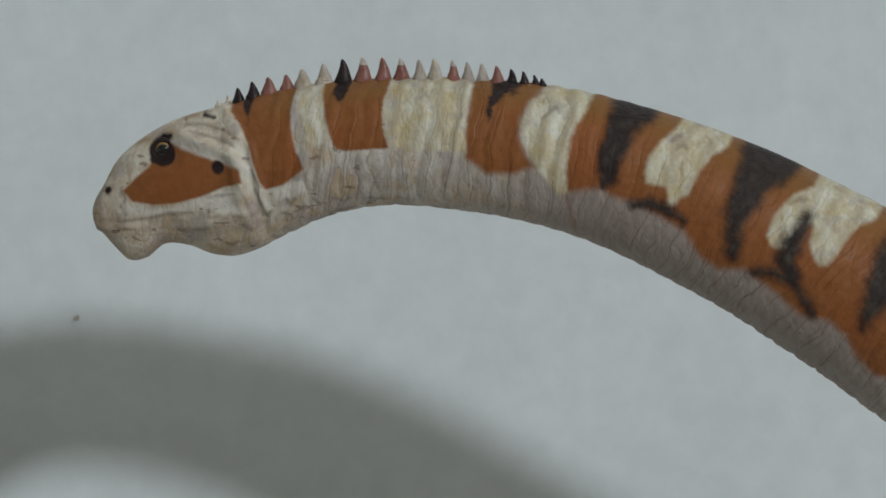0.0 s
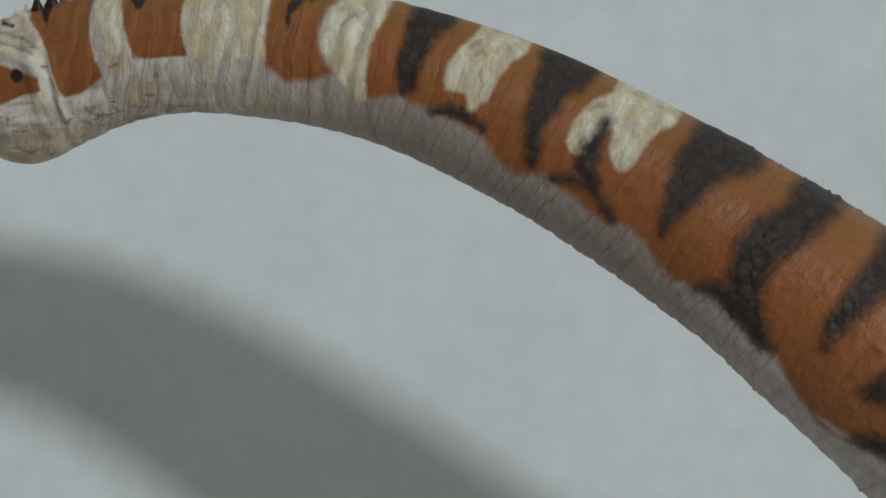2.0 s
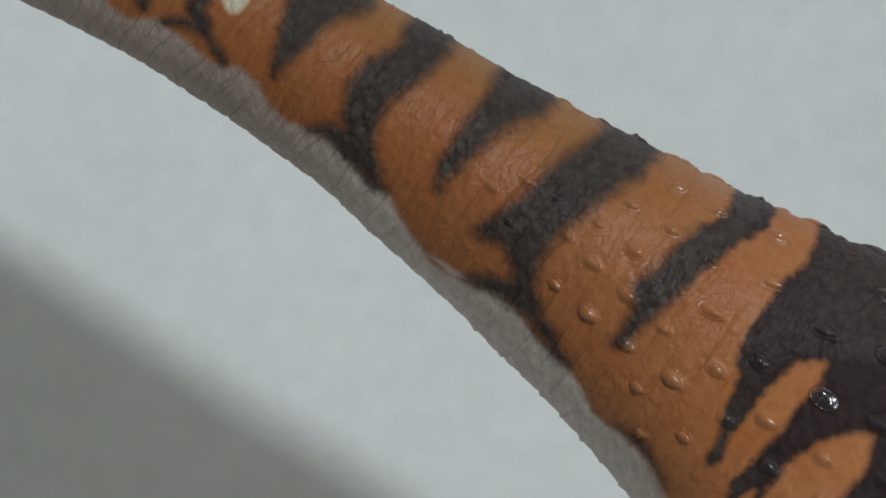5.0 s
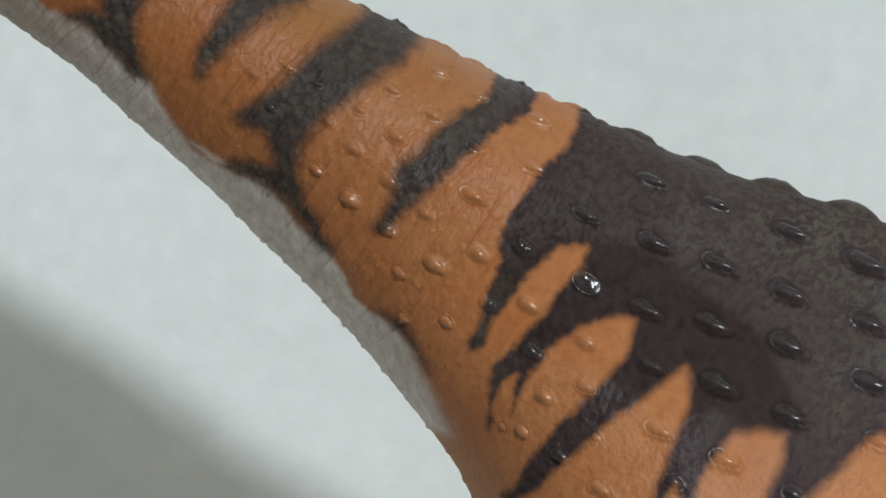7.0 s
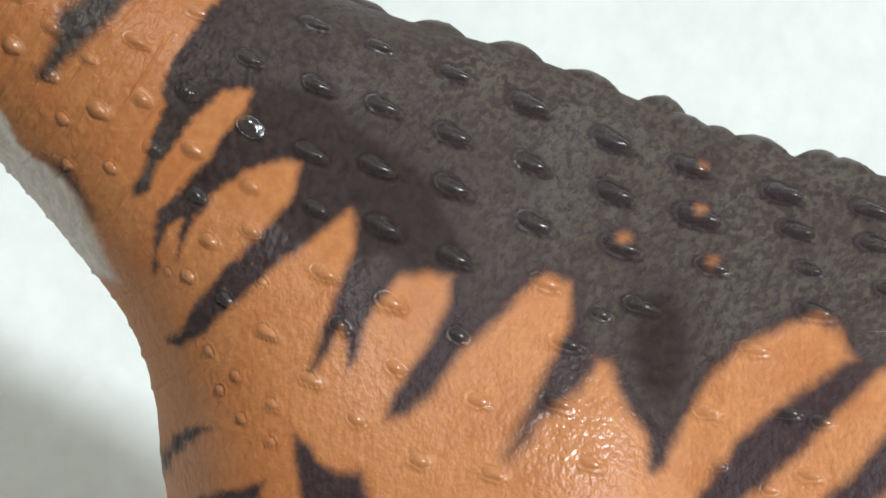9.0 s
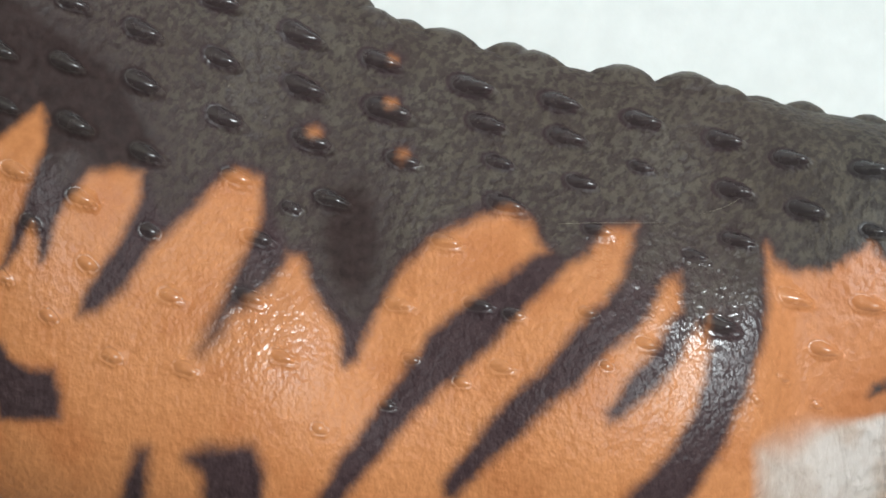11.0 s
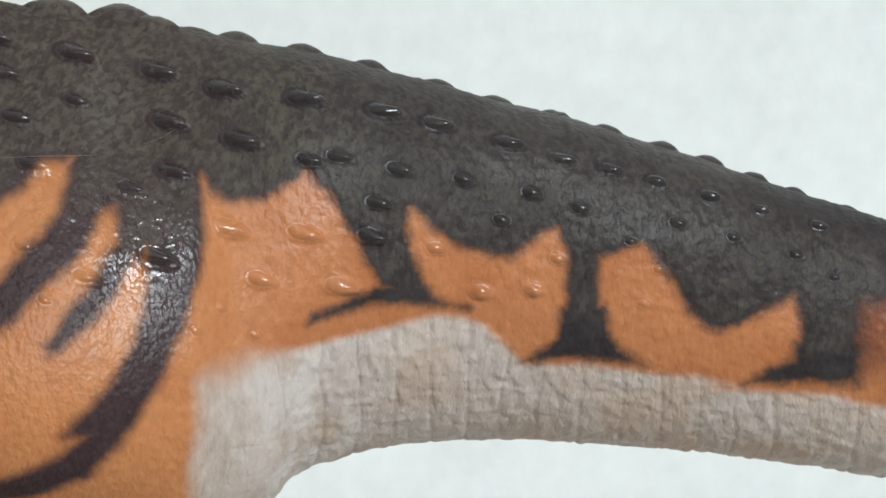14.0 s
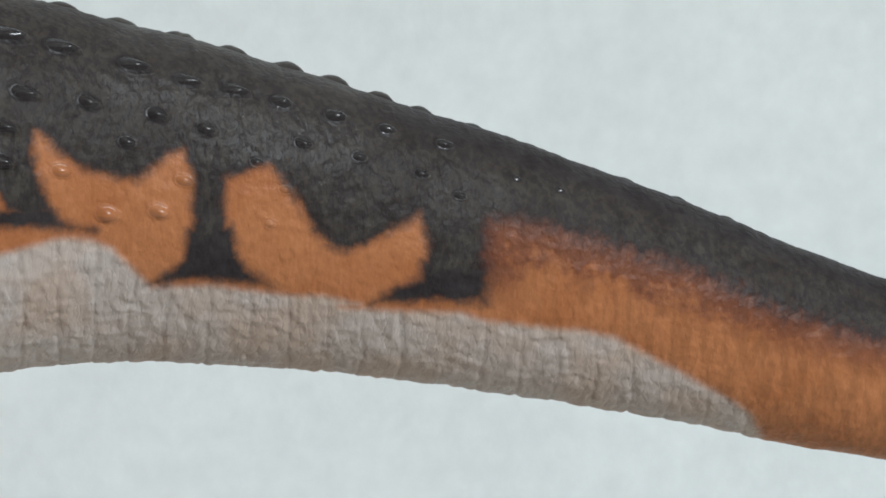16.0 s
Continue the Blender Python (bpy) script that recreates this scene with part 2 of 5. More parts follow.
CREAM += [[(-220.1, 272.1), (-217.1, 272.3), (-216.6, 265.9), (-215.7, 262.7), (-214.5, 259.3), (-216.8, 258.1), (-218.7, 259.5), (-220.2, 263.3), (-220.4, 265.6)],
    [(-204.8, 273.4), (-191.3, 274.2), (-192.1, 273.0), (-192.4, 265.1), (-192.6, 261.3), (-192.2, 258.2), (-196.4, 258.3), (-201.9, 258.2), (-204.5, 258.9), (-205.7, 261.8), (-206.0, 264.7), (-205.5, 266.7)],
    [(-178.9, 273.3), (-171.2, 271.3), (-173.1, 264.9), (-174.6, 262.9), (-175.5, 260.4), (-175.8, 256.9), (-175.8, 252.2), (-177.1, 251.7), (-178.4, 253.1), (-180.2, 255.4), (-182.1, 258.1), (-183.4, 261.1), (-183.3, 263.6), (-182.2, 265.9), (-180.7, 267.1)]]
CREAM += [[(-158.7, 262.1), (-155.9, 267.8), (-148.8, 264.8), (-150.4, 259.3), (-152.7, 258.3), (-154.2, 256.3), (-155.1, 254.6), (-156.0, 252.5), (-157.3, 251.9), (-158.5, 250.7), (-159.2, 250.6), (-159.5, 253.6), (-160.8, 253.8), (-162.9, 254.2), (-163.2, 255.9), (-162.5, 258.4), (-160.9, 260.4)],
    [(-139.3, 252.4), (-136.5, 253.2), (-133.3, 258.5), (-128.7, 256.6), (-123.2, 253.7), (-123.2, 253.2), (-126.3, 248.3), (-128.8, 247.6), (-130.4, 246.1), (-131.6, 244.2), (-133.3, 242.0), (-134.7, 241.9), (-136.0, 244.0), (-136.3, 245.6), (-135.8, 247.9), (-137.2, 248.4), (-138.8, 246.2), (-140.5, 244.1), (-142.4, 244.8), (-143.2, 246.5), (-142.1, 249.4), (-140.5, 251.3)]]
DARK = []
DARK += [[(-231.7, 269.9), (-227.3, 271.7), (-227.9, 269.3), (-228.5, 261.9), (-229.8, 263.4)],
    [(-215.6, 272.5), (-210.8, 273.4), (-212.2, 266.8), (-213.5, 264.6), (-214.7, 266.3)],
    [(-188.6, 274.5), (-181.6, 273.5), (-184.5, 267.5), (-186.5, 266.8), (-188.0, 265.2), (-188.7, 263.1), (-189.4, 265.1), (-189.3, 267.1)],
    [(-168.7, 271.0), (-160.0, 269.1), (-163.2, 263.3), (-165.5, 262.0), (-166.2, 260.1), (-167.4, 257.6), (-168.5, 254.4), (-169.8, 253.4), (-170.5, 256.2), (-170.3, 259.3), (-169.6, 262.1), (-169.0, 264.3)],
    [(-146.9, 263.7), (-137.0, 260.5), (-140.2, 254.8), (-143.0, 253.7), (-145.0, 251.7), (-146.6, 249.2), (-147.3, 246.5), (-148.3, 242.3), (-149.3, 242.7), (-149.7, 246.9), (-149.6, 250.0), (-148.7, 253.4), (-148.1, 256.2)]]
DARK += [[(-123.5, 246.6), (-120.0, 251.8), (-108.9, 246.3), (-113.0, 241.5), (-117.3, 241.1), (-120.6, 239.3), (-123.6, 236.2), (-125.8, 234.1), (-127.6, 232.1), (-127.5, 235.3), (-126.4, 239.7), (-125.0, 244.6)],
    [(-109.7, 235.4), (-107.3, 237.2), (-104.1, 242.5), (-96.5, 238.4), (-101.7, 233.2), (-105.8, 230.8), (-109.3, 228.3), (-111.0, 224.8), (-111.5, 221.2), (-110.6, 216.4), (-110.1, 213.5), (-111.6, 213.8), (-113.8, 217.1), (-116.6, 219.7), (-119.4, 222.3), (-122.1, 223.4), (-119.3, 224.2), (-116.1, 223.7), (-116.5, 226.5), (-115.3, 231.0), (-112.7, 233.9)],
    [(-93.5, 228.4), (-90.2, 233.9), (-85.9, 232.6), (-80.4, 229.9), (-84.5, 224.9), (-88.7, 224.3), (-93.0, 222.2), (-96.5, 219.3), (-99.6, 216.1), (-101.3, 214.7), (-101.0, 217.9), (-98.4, 222.3), (-95.5, 226.3)]]
DARK += [[(-82.1, 218.6), (-77.0, 220.4), (-71.1, 224.7), (-62.8, 221.0), (-68.7, 215.6), (-72.1, 214.6), (-76.4, 211.9), (-79.9, 209.5), (-83.0, 206.9), (-84.8, 203.7), (-85.2, 199.5), (-84.4, 194.7), (-81.6, 190.2), (-79.9, 186.6), (-81.0, 186.7), (-83.5, 189.8), (-87.2, 194.4), (-90.8, 197.5), (-96.5, 199.4), (-92.6, 200.5), (-88.9, 199.9), (-89.1, 203.0), (-89.9, 205.7), (-93.5, 207.2), (-94.5, 208.2), (-90.8, 211.1), (-86.3, 214.6)],
    [(-51.6, 215.0), (-55.3, 209.7), (-60.5, 207.8), (-64.0, 204.8), (-66.2, 202.4), (-68.9, 200.3), (-69.2, 197.3), (-70.6, 194.1), (-72.5, 190.8), (-70.2, 191.4), (-67.4, 194.2), (-62.6, 198.1), (-58.6, 201.7), (-54.2, 204.5), (-49.0, 206.5), (-43.9, 212.0)]]
DARK += [[(-38.3, 209.3), (-42.5, 201.6), (-46.1, 199.2), (-48.6, 195.8), (-51.3, 192.2), (-53.0, 188.8), (-52.1, 186.2), (-53.9, 182.4), (-55.0, 179.5), (-56.2, 176.0), (-57.5, 171.4), (-55.1, 172.9), (-53.0, 177.1), (-49.4, 182.1), (-45.8, 185.5), (-42.7, 187.5), (-38.6, 187.8), (-39.1, 184.8), (-43.1, 181.3), (-46.2, 177.1), (-49.9, 173.1), (-51.6, 170.0), (-48.1, 168.4), (-44.0, 172.8), (-39.9, 175.7), (-33.7, 177.4), (-30.9, 176.5), (-32.2, 171.7), (-35.4, 168.1), (-31.8, 164.3), (-27.3, 166.9), (-22.8, 169.6), (-22.8, 214.3), (-38.3, 219.5)]]
DARK += [[(-33.7, 177.4), (-30.9, 176.5), (-32.2, 171.7), (-35.4, 168.1), (-31.8, 164.3), (-27.3, 166.9), (-22.8, 169.6), (-22.0, 167.2), (-22.4, 162.4), (-21.0, 157.4), (-18.7, 155.6), (-15.5, 159.5), (-10.2, 159.9), (-6.2, 158.8), (-6.5, 155.7), (-3.9, 150.0), (1.6, 153.8), (5.6, 157.6), (8.3, 158.6), (12.9, 157.0), (12.8, 151.7), (16.0, 146.1), (18.7, 145.9), (21.3, 141.2), (25.0, 136.3), (28.6, 135.4), (31.3, 139.5), (35.0, 144.2), (39.6, 147.3), (44.2, 149.0), (47.9, 150.1), (48.2, 150.2), (51.9, 150.8), (51.9, 189.7), (-33.7, 217.9)]]
DARK += [[(8.3, 158.6), (12.9, 157.0), (12.8, 151.7), (16.0, 146.1), (18.7, 145.9), (21.3, 141.2), (25.0, 136.3), (28.6, 135.4), (31.3, 139.5), (35.0, 144.2), (39.6, 147.3), (44.2, 149.0), (47.9, 150.1), (48.2, 150.2), (51.9, 150.8), (55.9, 149.0), (57.2, 145.6), (60.6, 141.8), (64.4, 143.8), (67.4, 147.1), (72.9, 147.2), (71.7, 143.3), (69.6, 138.8), (75.0, 137.3), (77.0, 139.6), (79.4, 140.0), (79.0, 133.9), (82.2, 131.4), (83.7, 133.5), (92.9, 132.9), (93.8, 139.1), (93.9, 143.7), (94.7, 140.9), (98.4, 139.5), (103.9, 139.9), (107.7, 141.8), (110.5, 143.1), (110.5, 170.4), (8.3, 204.1)]]
DARK += [[(93.9, 143.7), (94.7, 140.9), (98.4, 139.5), (103.9, 139.9), (107.7, 141.8), (110.5, 143.1), (114.1, 140.6), (115.8, 137.1), (118.5, 132.6), (121.2, 127.9), (122.3, 125.0), (125.9, 123.3), (130.1, 124.3), (128.7, 129.1), (127.4, 133.8), (128.1, 137.1), (131.7, 133.4), (135.3, 130.4), (139.1, 129.0), (143.8, 127.9), (147.5, 129.6), (149.5, 131.3), (152.3, 132.1), (153.3, 128.3), (153.5, 121.9), (153.1, 116.1), (159.9, 115.8), (158.7, 121.6), (159.3, 127.1), (162.5, 128.0), (166.4, 128.7), (166.4, 151.9), (93.9, 175.8)]]
DARK += [[(152.3, 132.1), (153.3, 128.3), (153.5, 121.9), (153.1, 116.1), (159.9, 115.8), (158.7, 121.6), (159.3, 127.1), (162.5, 128.0), (166.4, 128.7), (169.1, 125.7), (171.0, 122.0), (173.7, 117.2), (178.4, 114.2), (175.3, 115.5), (179.1, 113.7), (183.8, 115.5), (188.7, 118.0), (191.5, 119.1), (192.2, 115.9), (191.8, 108.4), (202.4, 107.9), (203.0, 117.4), (207.7, 116.8), (217.3, 113.9), (226.8, 110.5), (236.5, 106.8), (246.0, 102.3), (252.5, 98.7), (330.0, 72.0), (400.0, 60.0), (400.0, 90.0), (273.0, 125.0), (152.3, 156.6)]]
FINGERS = []
FINGERS += [[(-38.2, 186.1), (-39.9, 184.1), (-42.6, 181.2), (-46.2, 177.1), (-49.9, 173.1), (-53.5, 169.4), (-54.0, 165.2), (-54.3, 158.6), (-53.4, 163.4), (-52.1, 167.2), (-49.8, 168.3), (-50.3, 165.5), (-50.3, 161.9), (-48.9, 165.6), (-47.2, 168.9), (-44.0, 172.8), (-39.9, 176.1), (-33.7, 178.5)],
    [(-30.9, 175.8), (-32.2, 171.7), (-35.4, 168.1), (-39.0, 164.8), (-43.5, 160.7), (-46.2, 157.0), (-49.1, 151.9), (-52.0, 147.8), (-50.0, 147.4), (-47.2, 149.6), (-44.4, 152.7), (-39.9, 157.1), (-36.3, 160.5), (-31.7, 163.5), (-27.3, 166.7), (-23.7, 169.0)],
    [(-22.4, 168.8), (-22.3, 164.0), (-24.6, 158.4), (-26.4, 154.3), (-28.1, 150.1), (-29.4, 145.9), (-28.2, 146.4), (-25.9, 149.3), (-24.5, 152.2), (-23.2, 150.0), (-23.2, 146.6), (-21.9, 147.5), (-20.9, 151.7), (-18.7, 155.6), (-15.5, 159.2), (-13.8, 162.6)]]
FINGERS += [[(-6.6, 159.0), (-7.0, 155.0), (-9.3, 151.0), (-12.0, 147.1), (-15.5, 143.2), (-17.3, 138.6), (-13.8, 139.4), (-10.2, 142.1), (-7.5, 145.3), (-5.3, 148.4), (-2.0, 150.7), (2.4, 154.3), (6.1, 157.7)],
    [(13.3, 155.4), (12.4, 150.8), (10.5, 147.0), (7.9, 143.3), (5.5, 138.7), (2.4, 132.9), (5.1, 134.9), (7.4, 138.3), (10.1, 139.7), (13.2, 141.6), (15.5, 144.5), (16.9, 147.6), (17.0, 152.1)],
    [(18.8, 147.5), (20.4, 141.2), (22.3, 138.0), (24.5, 135.9), (25.4, 130.6), (26.8, 131.3), (28.6, 134.9), (31.3, 139.5), (35.0, 144.2), (39.6, 147.3), (43.3, 150.2)]]
FINGERS += [[(63.6, 146.0), (56.2, 143.5), (50.6, 140.6), (45.0, 137.7), (39.5, 133.9), (35.8, 129.9), (32.0, 125.3), (28.4, 120.7), (24.7, 116.7), (20.1, 109.3), (15.7, 100.9), (19.2, 100.7), (23.7, 109.2), (28.2, 114.6), (32.8, 119.6), (37.4, 124.4), (43.0, 128.3), (48.5, 132.2), (54.1, 136.8), (57.8, 139.8), (60.6, 141.8), (64.4, 143.8), (65.9, 146.6)],
    [(73.0, 141.1), (69.7, 139.1), (66.8, 136.3), (62.0, 132.8), (57.4, 128.1), (52.8, 125.0), (48.2, 120.9), (44.5, 116.6), (40.9, 112.3), (41.3, 109.9), (42.7, 110.3), (47.2, 114.8), (51.8, 118.2), (56.4, 122.4), (61.8, 125.5), (66.5, 129.5), (71.1, 132.3), (74.0, 135.2), (75.5, 137.6)]]
FINGERS += [[(81.5, 135.7), (77.7, 133.4), (74.8, 129.7), (71.0, 125.8), (66.7, 121.3), (67.1, 120.0), (70.9, 122.1), (73.7, 124.0), (77.4, 127.0), (79.3, 130.1), (81.8, 133.0)],
    [(83.2, 133.7), (83.5, 128.8), (82.4, 124.0), (80.0, 119.3), (77.1, 115.2), (73.5, 112.1), (68.9, 108.3), (75.7, 107.1), (80.8, 110.5), (83.6, 113.7), (85.5, 117.0), (88.4, 121.8), (90.3, 125.8), (92.4, 129.8), (93.5, 134.3), (93.6, 139.1)],
    [(78.5, 112.7), (73.8, 108.6), (68.3, 104.8), (62.0, 102.7), (53.8, 100.5), (47.6, 99.8), (47.7, 94.6), (56.6, 97.0), (65.6, 99.2), (72.9, 101.8), (78.4, 106.8), (81.2, 110.6)]]
FINGERS += [[(110.3, 119.9), (111.2, 121.3), (116.5, 123.1), (122.1, 125.5), (130.1, 124.8), (131.5, 122.3), (137.7, 120.2), (137.2, 119.7), (131.5, 121.0), (125.9, 122.0), (120.2, 121.8), (114.6, 120.7)],
    [(145.8, 109.9), (149.5, 112.3), (153.1, 115.6), (159.9, 116.3), (162.6, 111.9), (167.8, 108.0), (162.6, 109.0), (157.0, 110.0), (151.4, 110.2)],
    [(182.8, 104.6), (186.7, 107.5), (191.8, 109.1), (202.4, 109.2), (202.5, 103.6), (193.3, 104.6)],
    [(-54.5, 120.3), (-54.3, 123.7), (-51.8, 131.0), (-47.8, 135.2), (-45.4, 135.5), (-49.3, 131.4), (-51.8, 127.7), (-52.5, 124.3)],
    [(-31.9, 136.6), (-29.2, 135.2), (-28.0, 132.6), (-24.5, 130.9), (-20.9, 130.7), (-19.6, 126.3), (-20.0, 122.8), (-30.0, 122.2), (-31.0, 128.5)],
    [(-8.0, 118.4), (-6.0, 118.4), (-7.0, 109.0), (-9.6, 104.5), (-12.3, 105.4)]]
FINGERS += [[(-0.0, 117.3), (3.2, 118.7), (10.3, 118.7), (12.2, 114.6), (11.3, 107.8), (3.1, 107.6), (2.7, 114.6)],
    [(-49.5, 119.9), (-46.5, 124.1), (-36.2, 129.0), (-38.1, 124.1)]]
FINGERS += [[(152.6, 119.5), (160.0, 119.5), (161.0, 113.0), (151.4, 113.0)],
    [(191.4, 112.0), (202.9, 112.0), (202.9, 106.0), (190.6, 106.0)]]
NUBS = []
NUBS += [[(20.6, 162.4, 1.02), (21.4, 162.6, 0.83)],
    [(33.2, 165.5, 0.79), (34.0, 165.6, 0.65)],
    [(33.6, 171.7, 0.55), (34.3, 171.6, 0.42)],
    [(35.0, 158.5, 0.79), (35.7, 158.6, 0.65)]]
BROWN = []
BROWN += [[(-250.5, 244.3, 0.14), (-248.1, 244.8, 0.23), (-245.0, 245.3, 0.14), (-241.4, 246.3, 0.32), (-237.0, 246.7, 0.14)],
    [(-239.0, 260.4, 0.18), (-236.1, 260.7, 0.23), (-232.5, 260.0, 0.18), (-229.6, 258.6, 0.14)],
    [(-238.2, 259.4, 0.14), (-233.9, 258.8, 0.23), (-230.4, 257.6, 0.14)],
    [(-227.0, 250.9, 0.18), (-226.0, 248.6, 0.28), (-225.2, 246.8, 0.37), (-224.3, 247.5, 0.23)],
    [(-222.0, 249.4, 0.23), (-221.2, 248.5, 0.37), (-220.5, 249.5, 0.18)],
    [(-232.2, 241.7, 0.32), (-231.1, 241.4, 0.42), (-230.3, 241.9, 0.18)],
    [(-229.0, 245.3, 0.14), (-227.9, 244.6, 0.28), (-227.6, 244.9, 0.14)],
    [(-229.9, 252.0, 0.14), (-228.6, 249.7, 0.18), (-227.4, 246.8, 0.14)],
    [(-220.9, 247.1, 0.14), (-219.0, 247.8, 0.23), (-218.0, 247.4, 0.14)]]
BROWN += [[(-217.5, 249.5, 0.14), (-216.6, 248.5, 0.28), (-215.8, 248.6, 0.18)],
    [(-215.4, 246.4, 0.18), (-213.0, 247.2, 0.28), (-211.0, 247.7, 0.14)],
    [(-214.4, 249.6, 0.14), (-213.0, 249.0, 0.23), (-211.5, 249.6, 0.14)],
    [(-209.8, 249.4, 0.14), (-208.1, 249.6, 0.23), (-205.8, 249.4, 0.14)],
    [(-222.7, 246.9, 0.14), (-221.7, 246.6, 0.18), (-221.0, 245.7, 0.14)],
    [(-234.6, 249.3, 0.09), (-232.7, 249.8, 0.18), (-230.2, 250.2, 0.09)],
    [(-234.5, 246.1, 0.09), (-232.8, 246.6, 0.23), (-231.6, 246.3, 0.09)],
    [(-249.7, 246.8, 0.14), (-248.8, 248.3, 0.18), (-249.5, 249.5, 0.14)],
    [(-227.6, 254.2, 0.14), (-226.8, 252.6, 0.23), (-225.9, 251.5, 0.14)],
    [(-219.0, 254.6, 0.18), (-218.3, 252.2, 0.28), (-218.1, 250.2, 0.14)],
    [(-158.1, 259.5, 0.28), (-157.3, 259.8, 0.42), (-156.7, 259.2, 0.23)]]
BROWN += [[(-159.2, 260.5, 0.28), (-158.5, 261.0, 0.37), (-157.9, 261.1, 0.23)],
    [(-140.3, 247.9, 0.28), (-140.9, 246.6, 0.32)],
    [(-139.6, 251.3, 0.28), (-138.4, 251.8, 0.37), (-137.4, 251.5, 0.23)],
    [(-200.2, 266.3, 0.18), (-199.6, 266.8, 0.32), (-199.1, 266.4, 0.18)],
    [(-180.1, 263.7, 0.23), (-178.1, 265.3, 0.32), (-177.5, 264.5, 0.18)]]
IVORY = []
IVORY += [[(-242.6, 258.3), (-238.1, 258.5), (-234.5, 257.3), (-231.2, 256.4), (-228.1, 255.1), (-227.5, 253.8), (-229.3, 254.1), (-232.5, 255.0), (-236.1, 256.0), (-239.6, 257.0)],
    [(-250.5, 248.8), (-248.5, 247.4), (-245.0, 246.9), (-240.4, 247.5), (-234.6, 249.5), (-229.3, 251.4), (-228.6, 250.4), (-233.7, 248.7), (-239.4, 246.6), (-245.0, 245.7), (-248.8, 246.1)],
    [(-234.4, 249.1), (-229.7, 250.3), (-229.0, 247.6), (-232.6, 246.8)],
    [(-229.1, 254.2), (-227.5, 254.2), (-225.9, 251.0), (-224.3, 247.9), (-225.4, 246.6), (-227.0, 248.9), (-228.2, 251.5)],
    [(-224.4, 250.8), (-222.4, 251.6), (-220.5, 252.4), (-219.1, 252.8), (-218.7, 250.9), (-221.1, 249.8), (-223.4, 249.0)],
    [(-219.0, 271.9), (-217.8, 272.1), (-217.1, 263.5), (-215.5, 259.1), (-216.3, 258.7), (-217.8, 262.2)]]
GAPS = []
GAPS += [[(-38.9, 187.8), (-40.7, 185.6), (-43.5, 182.3), (-47.2, 177.7), (-50.8, 173.4), (-54.2, 169.6), (-56.9, 169.4), (-56.4, 171.3), (-53.9, 175.0), (-51.6, 178.9), (-48.9, 182.7), (-45.8, 185.7), (-42.7, 187.7)]]
LINES = []
LINES += [[(-165.0, 250.7, 0.32), (-162.2, 250.9, 0.51), (-159.4, 250.0, 0.42), (-156.5, 248.3, 0.23)],
    [(-136.9, 248.9, 0.55), (-138.8, 245.8, 1.02), (-140.1, 242.3, 1.11), (-139.1, 239.9, 0.93)],
    [(-145.1, 240.4, 0.46), (-141.9, 240.4, 0.65), (-139.1, 239.1, 0.65), (-137.3, 236.9, 0.55), (-135.7, 234.0, 0.28)],
    [(-71.7, 176.3, 0.18), (-68.5, 174.3, 0.32), (-66.2, 171.1, 0.28), (-63.8, 166.7, 0.14)],
    [(-233.2, 254.4, 1.02), (-233.1, 254.3, 1.02)],
    [(-252.1, 249.3, 0.55), (-251.8, 249.5, 0.46)],
    [(-236.3, 261.9, 0.28), (-234.4, 261.7, 0.18)],
    [(-243.0, 256.3, 2.13), (-242.6, 256.0, 2.04)],
    [(-242.6, 258.1, 0.65), (-241.2, 258.5, 0.37)],
    [(-244.3, 255.0, 0.65), (-242.4, 254.7, 0.55)]]
BUMPS = [(-97.3, 232.4, 1.5), (-92.5, 215.2, 3.0), (-91.1, 230.0, 1.7), (-89.3, 209.9, 2.6), (-87.8, 216.8, 2.2), (-86.7, 215.9, 3.0), (-83.4, 223.8, 2.2), (-82.1, 213.4, 2.8), (-82.0, 200.1, 3.0), (-80.2, 207.8, 3.0), (-79.3, 225.0, 2.0), (-76.5, 195.7, 4.4), (-76.1, 203.7, 3.9), (-75.3, 209.4, 3.0), (-74.0, 170.3, 2.3), (-70.6, 191.1, 4.2), (-70.2, 198.6, 4.4), (-70.1, 211.9, 3.5), (-69.4, 205.3, 4.4), (-68.7, 183.8, 3.3), (-68.1, 176.0, 2.8), (-64.7, 193.5, 3.7), (-63.7, 208.0, 3.9), (-63.1, 213.4, 4.4), (-63.0, 185.4, 4.8), (-61.1, 176.1, 3.2), (-57.2, 196.0, 5.5), (-56.9, 203.2, 3.5), (-56.3, 209.5, 3.9), (-56.1, 187.2, 4.4)]
BUMPS += [(-54.4, 179.2, 4.2), (-51.8, 159.9, 2.3), (-49.0, 187.8, 4.6), (-48.5, 159.8, 3.5), (-48.0, 179.3, 4.6), (-47.8, 199.4, 5.7), (-47.6, 172.4, 4.4), (-47.2, 205.7, 4.8), (-45.4, 148.1, 2.6), (-45.3, 165.5, 3.9), (-43.5, 142.0, 2.6), (-43.0, 156.4, 3.9), (-40.8, 144.8, 3.0), (-39.9, 138.3, 3.0), (-39.1, 192.2, 6.0), (-39.0, 182.1, 5.7), (-38.9, 173.7, 4.4), (-38.5, 167.1, 4.4), (-37.2, 159.3, 2.8), (-36.2, 151.7, 5.1), (-35.4, 135.3, 2.8), (-35.3, 141.0, 3.5), (-29.0, 145.0, 5.1), (-29.0, 178.1, 6.9), (-28.9, 196.0, 6.5), (-28.3, 187.4, 6.9), (-28.2, 170.0, 5.5), (-26.8, 160.9, 6.3), (-24.5, 153.0, 4.6), (-21.8, 139.1, 4.2)]
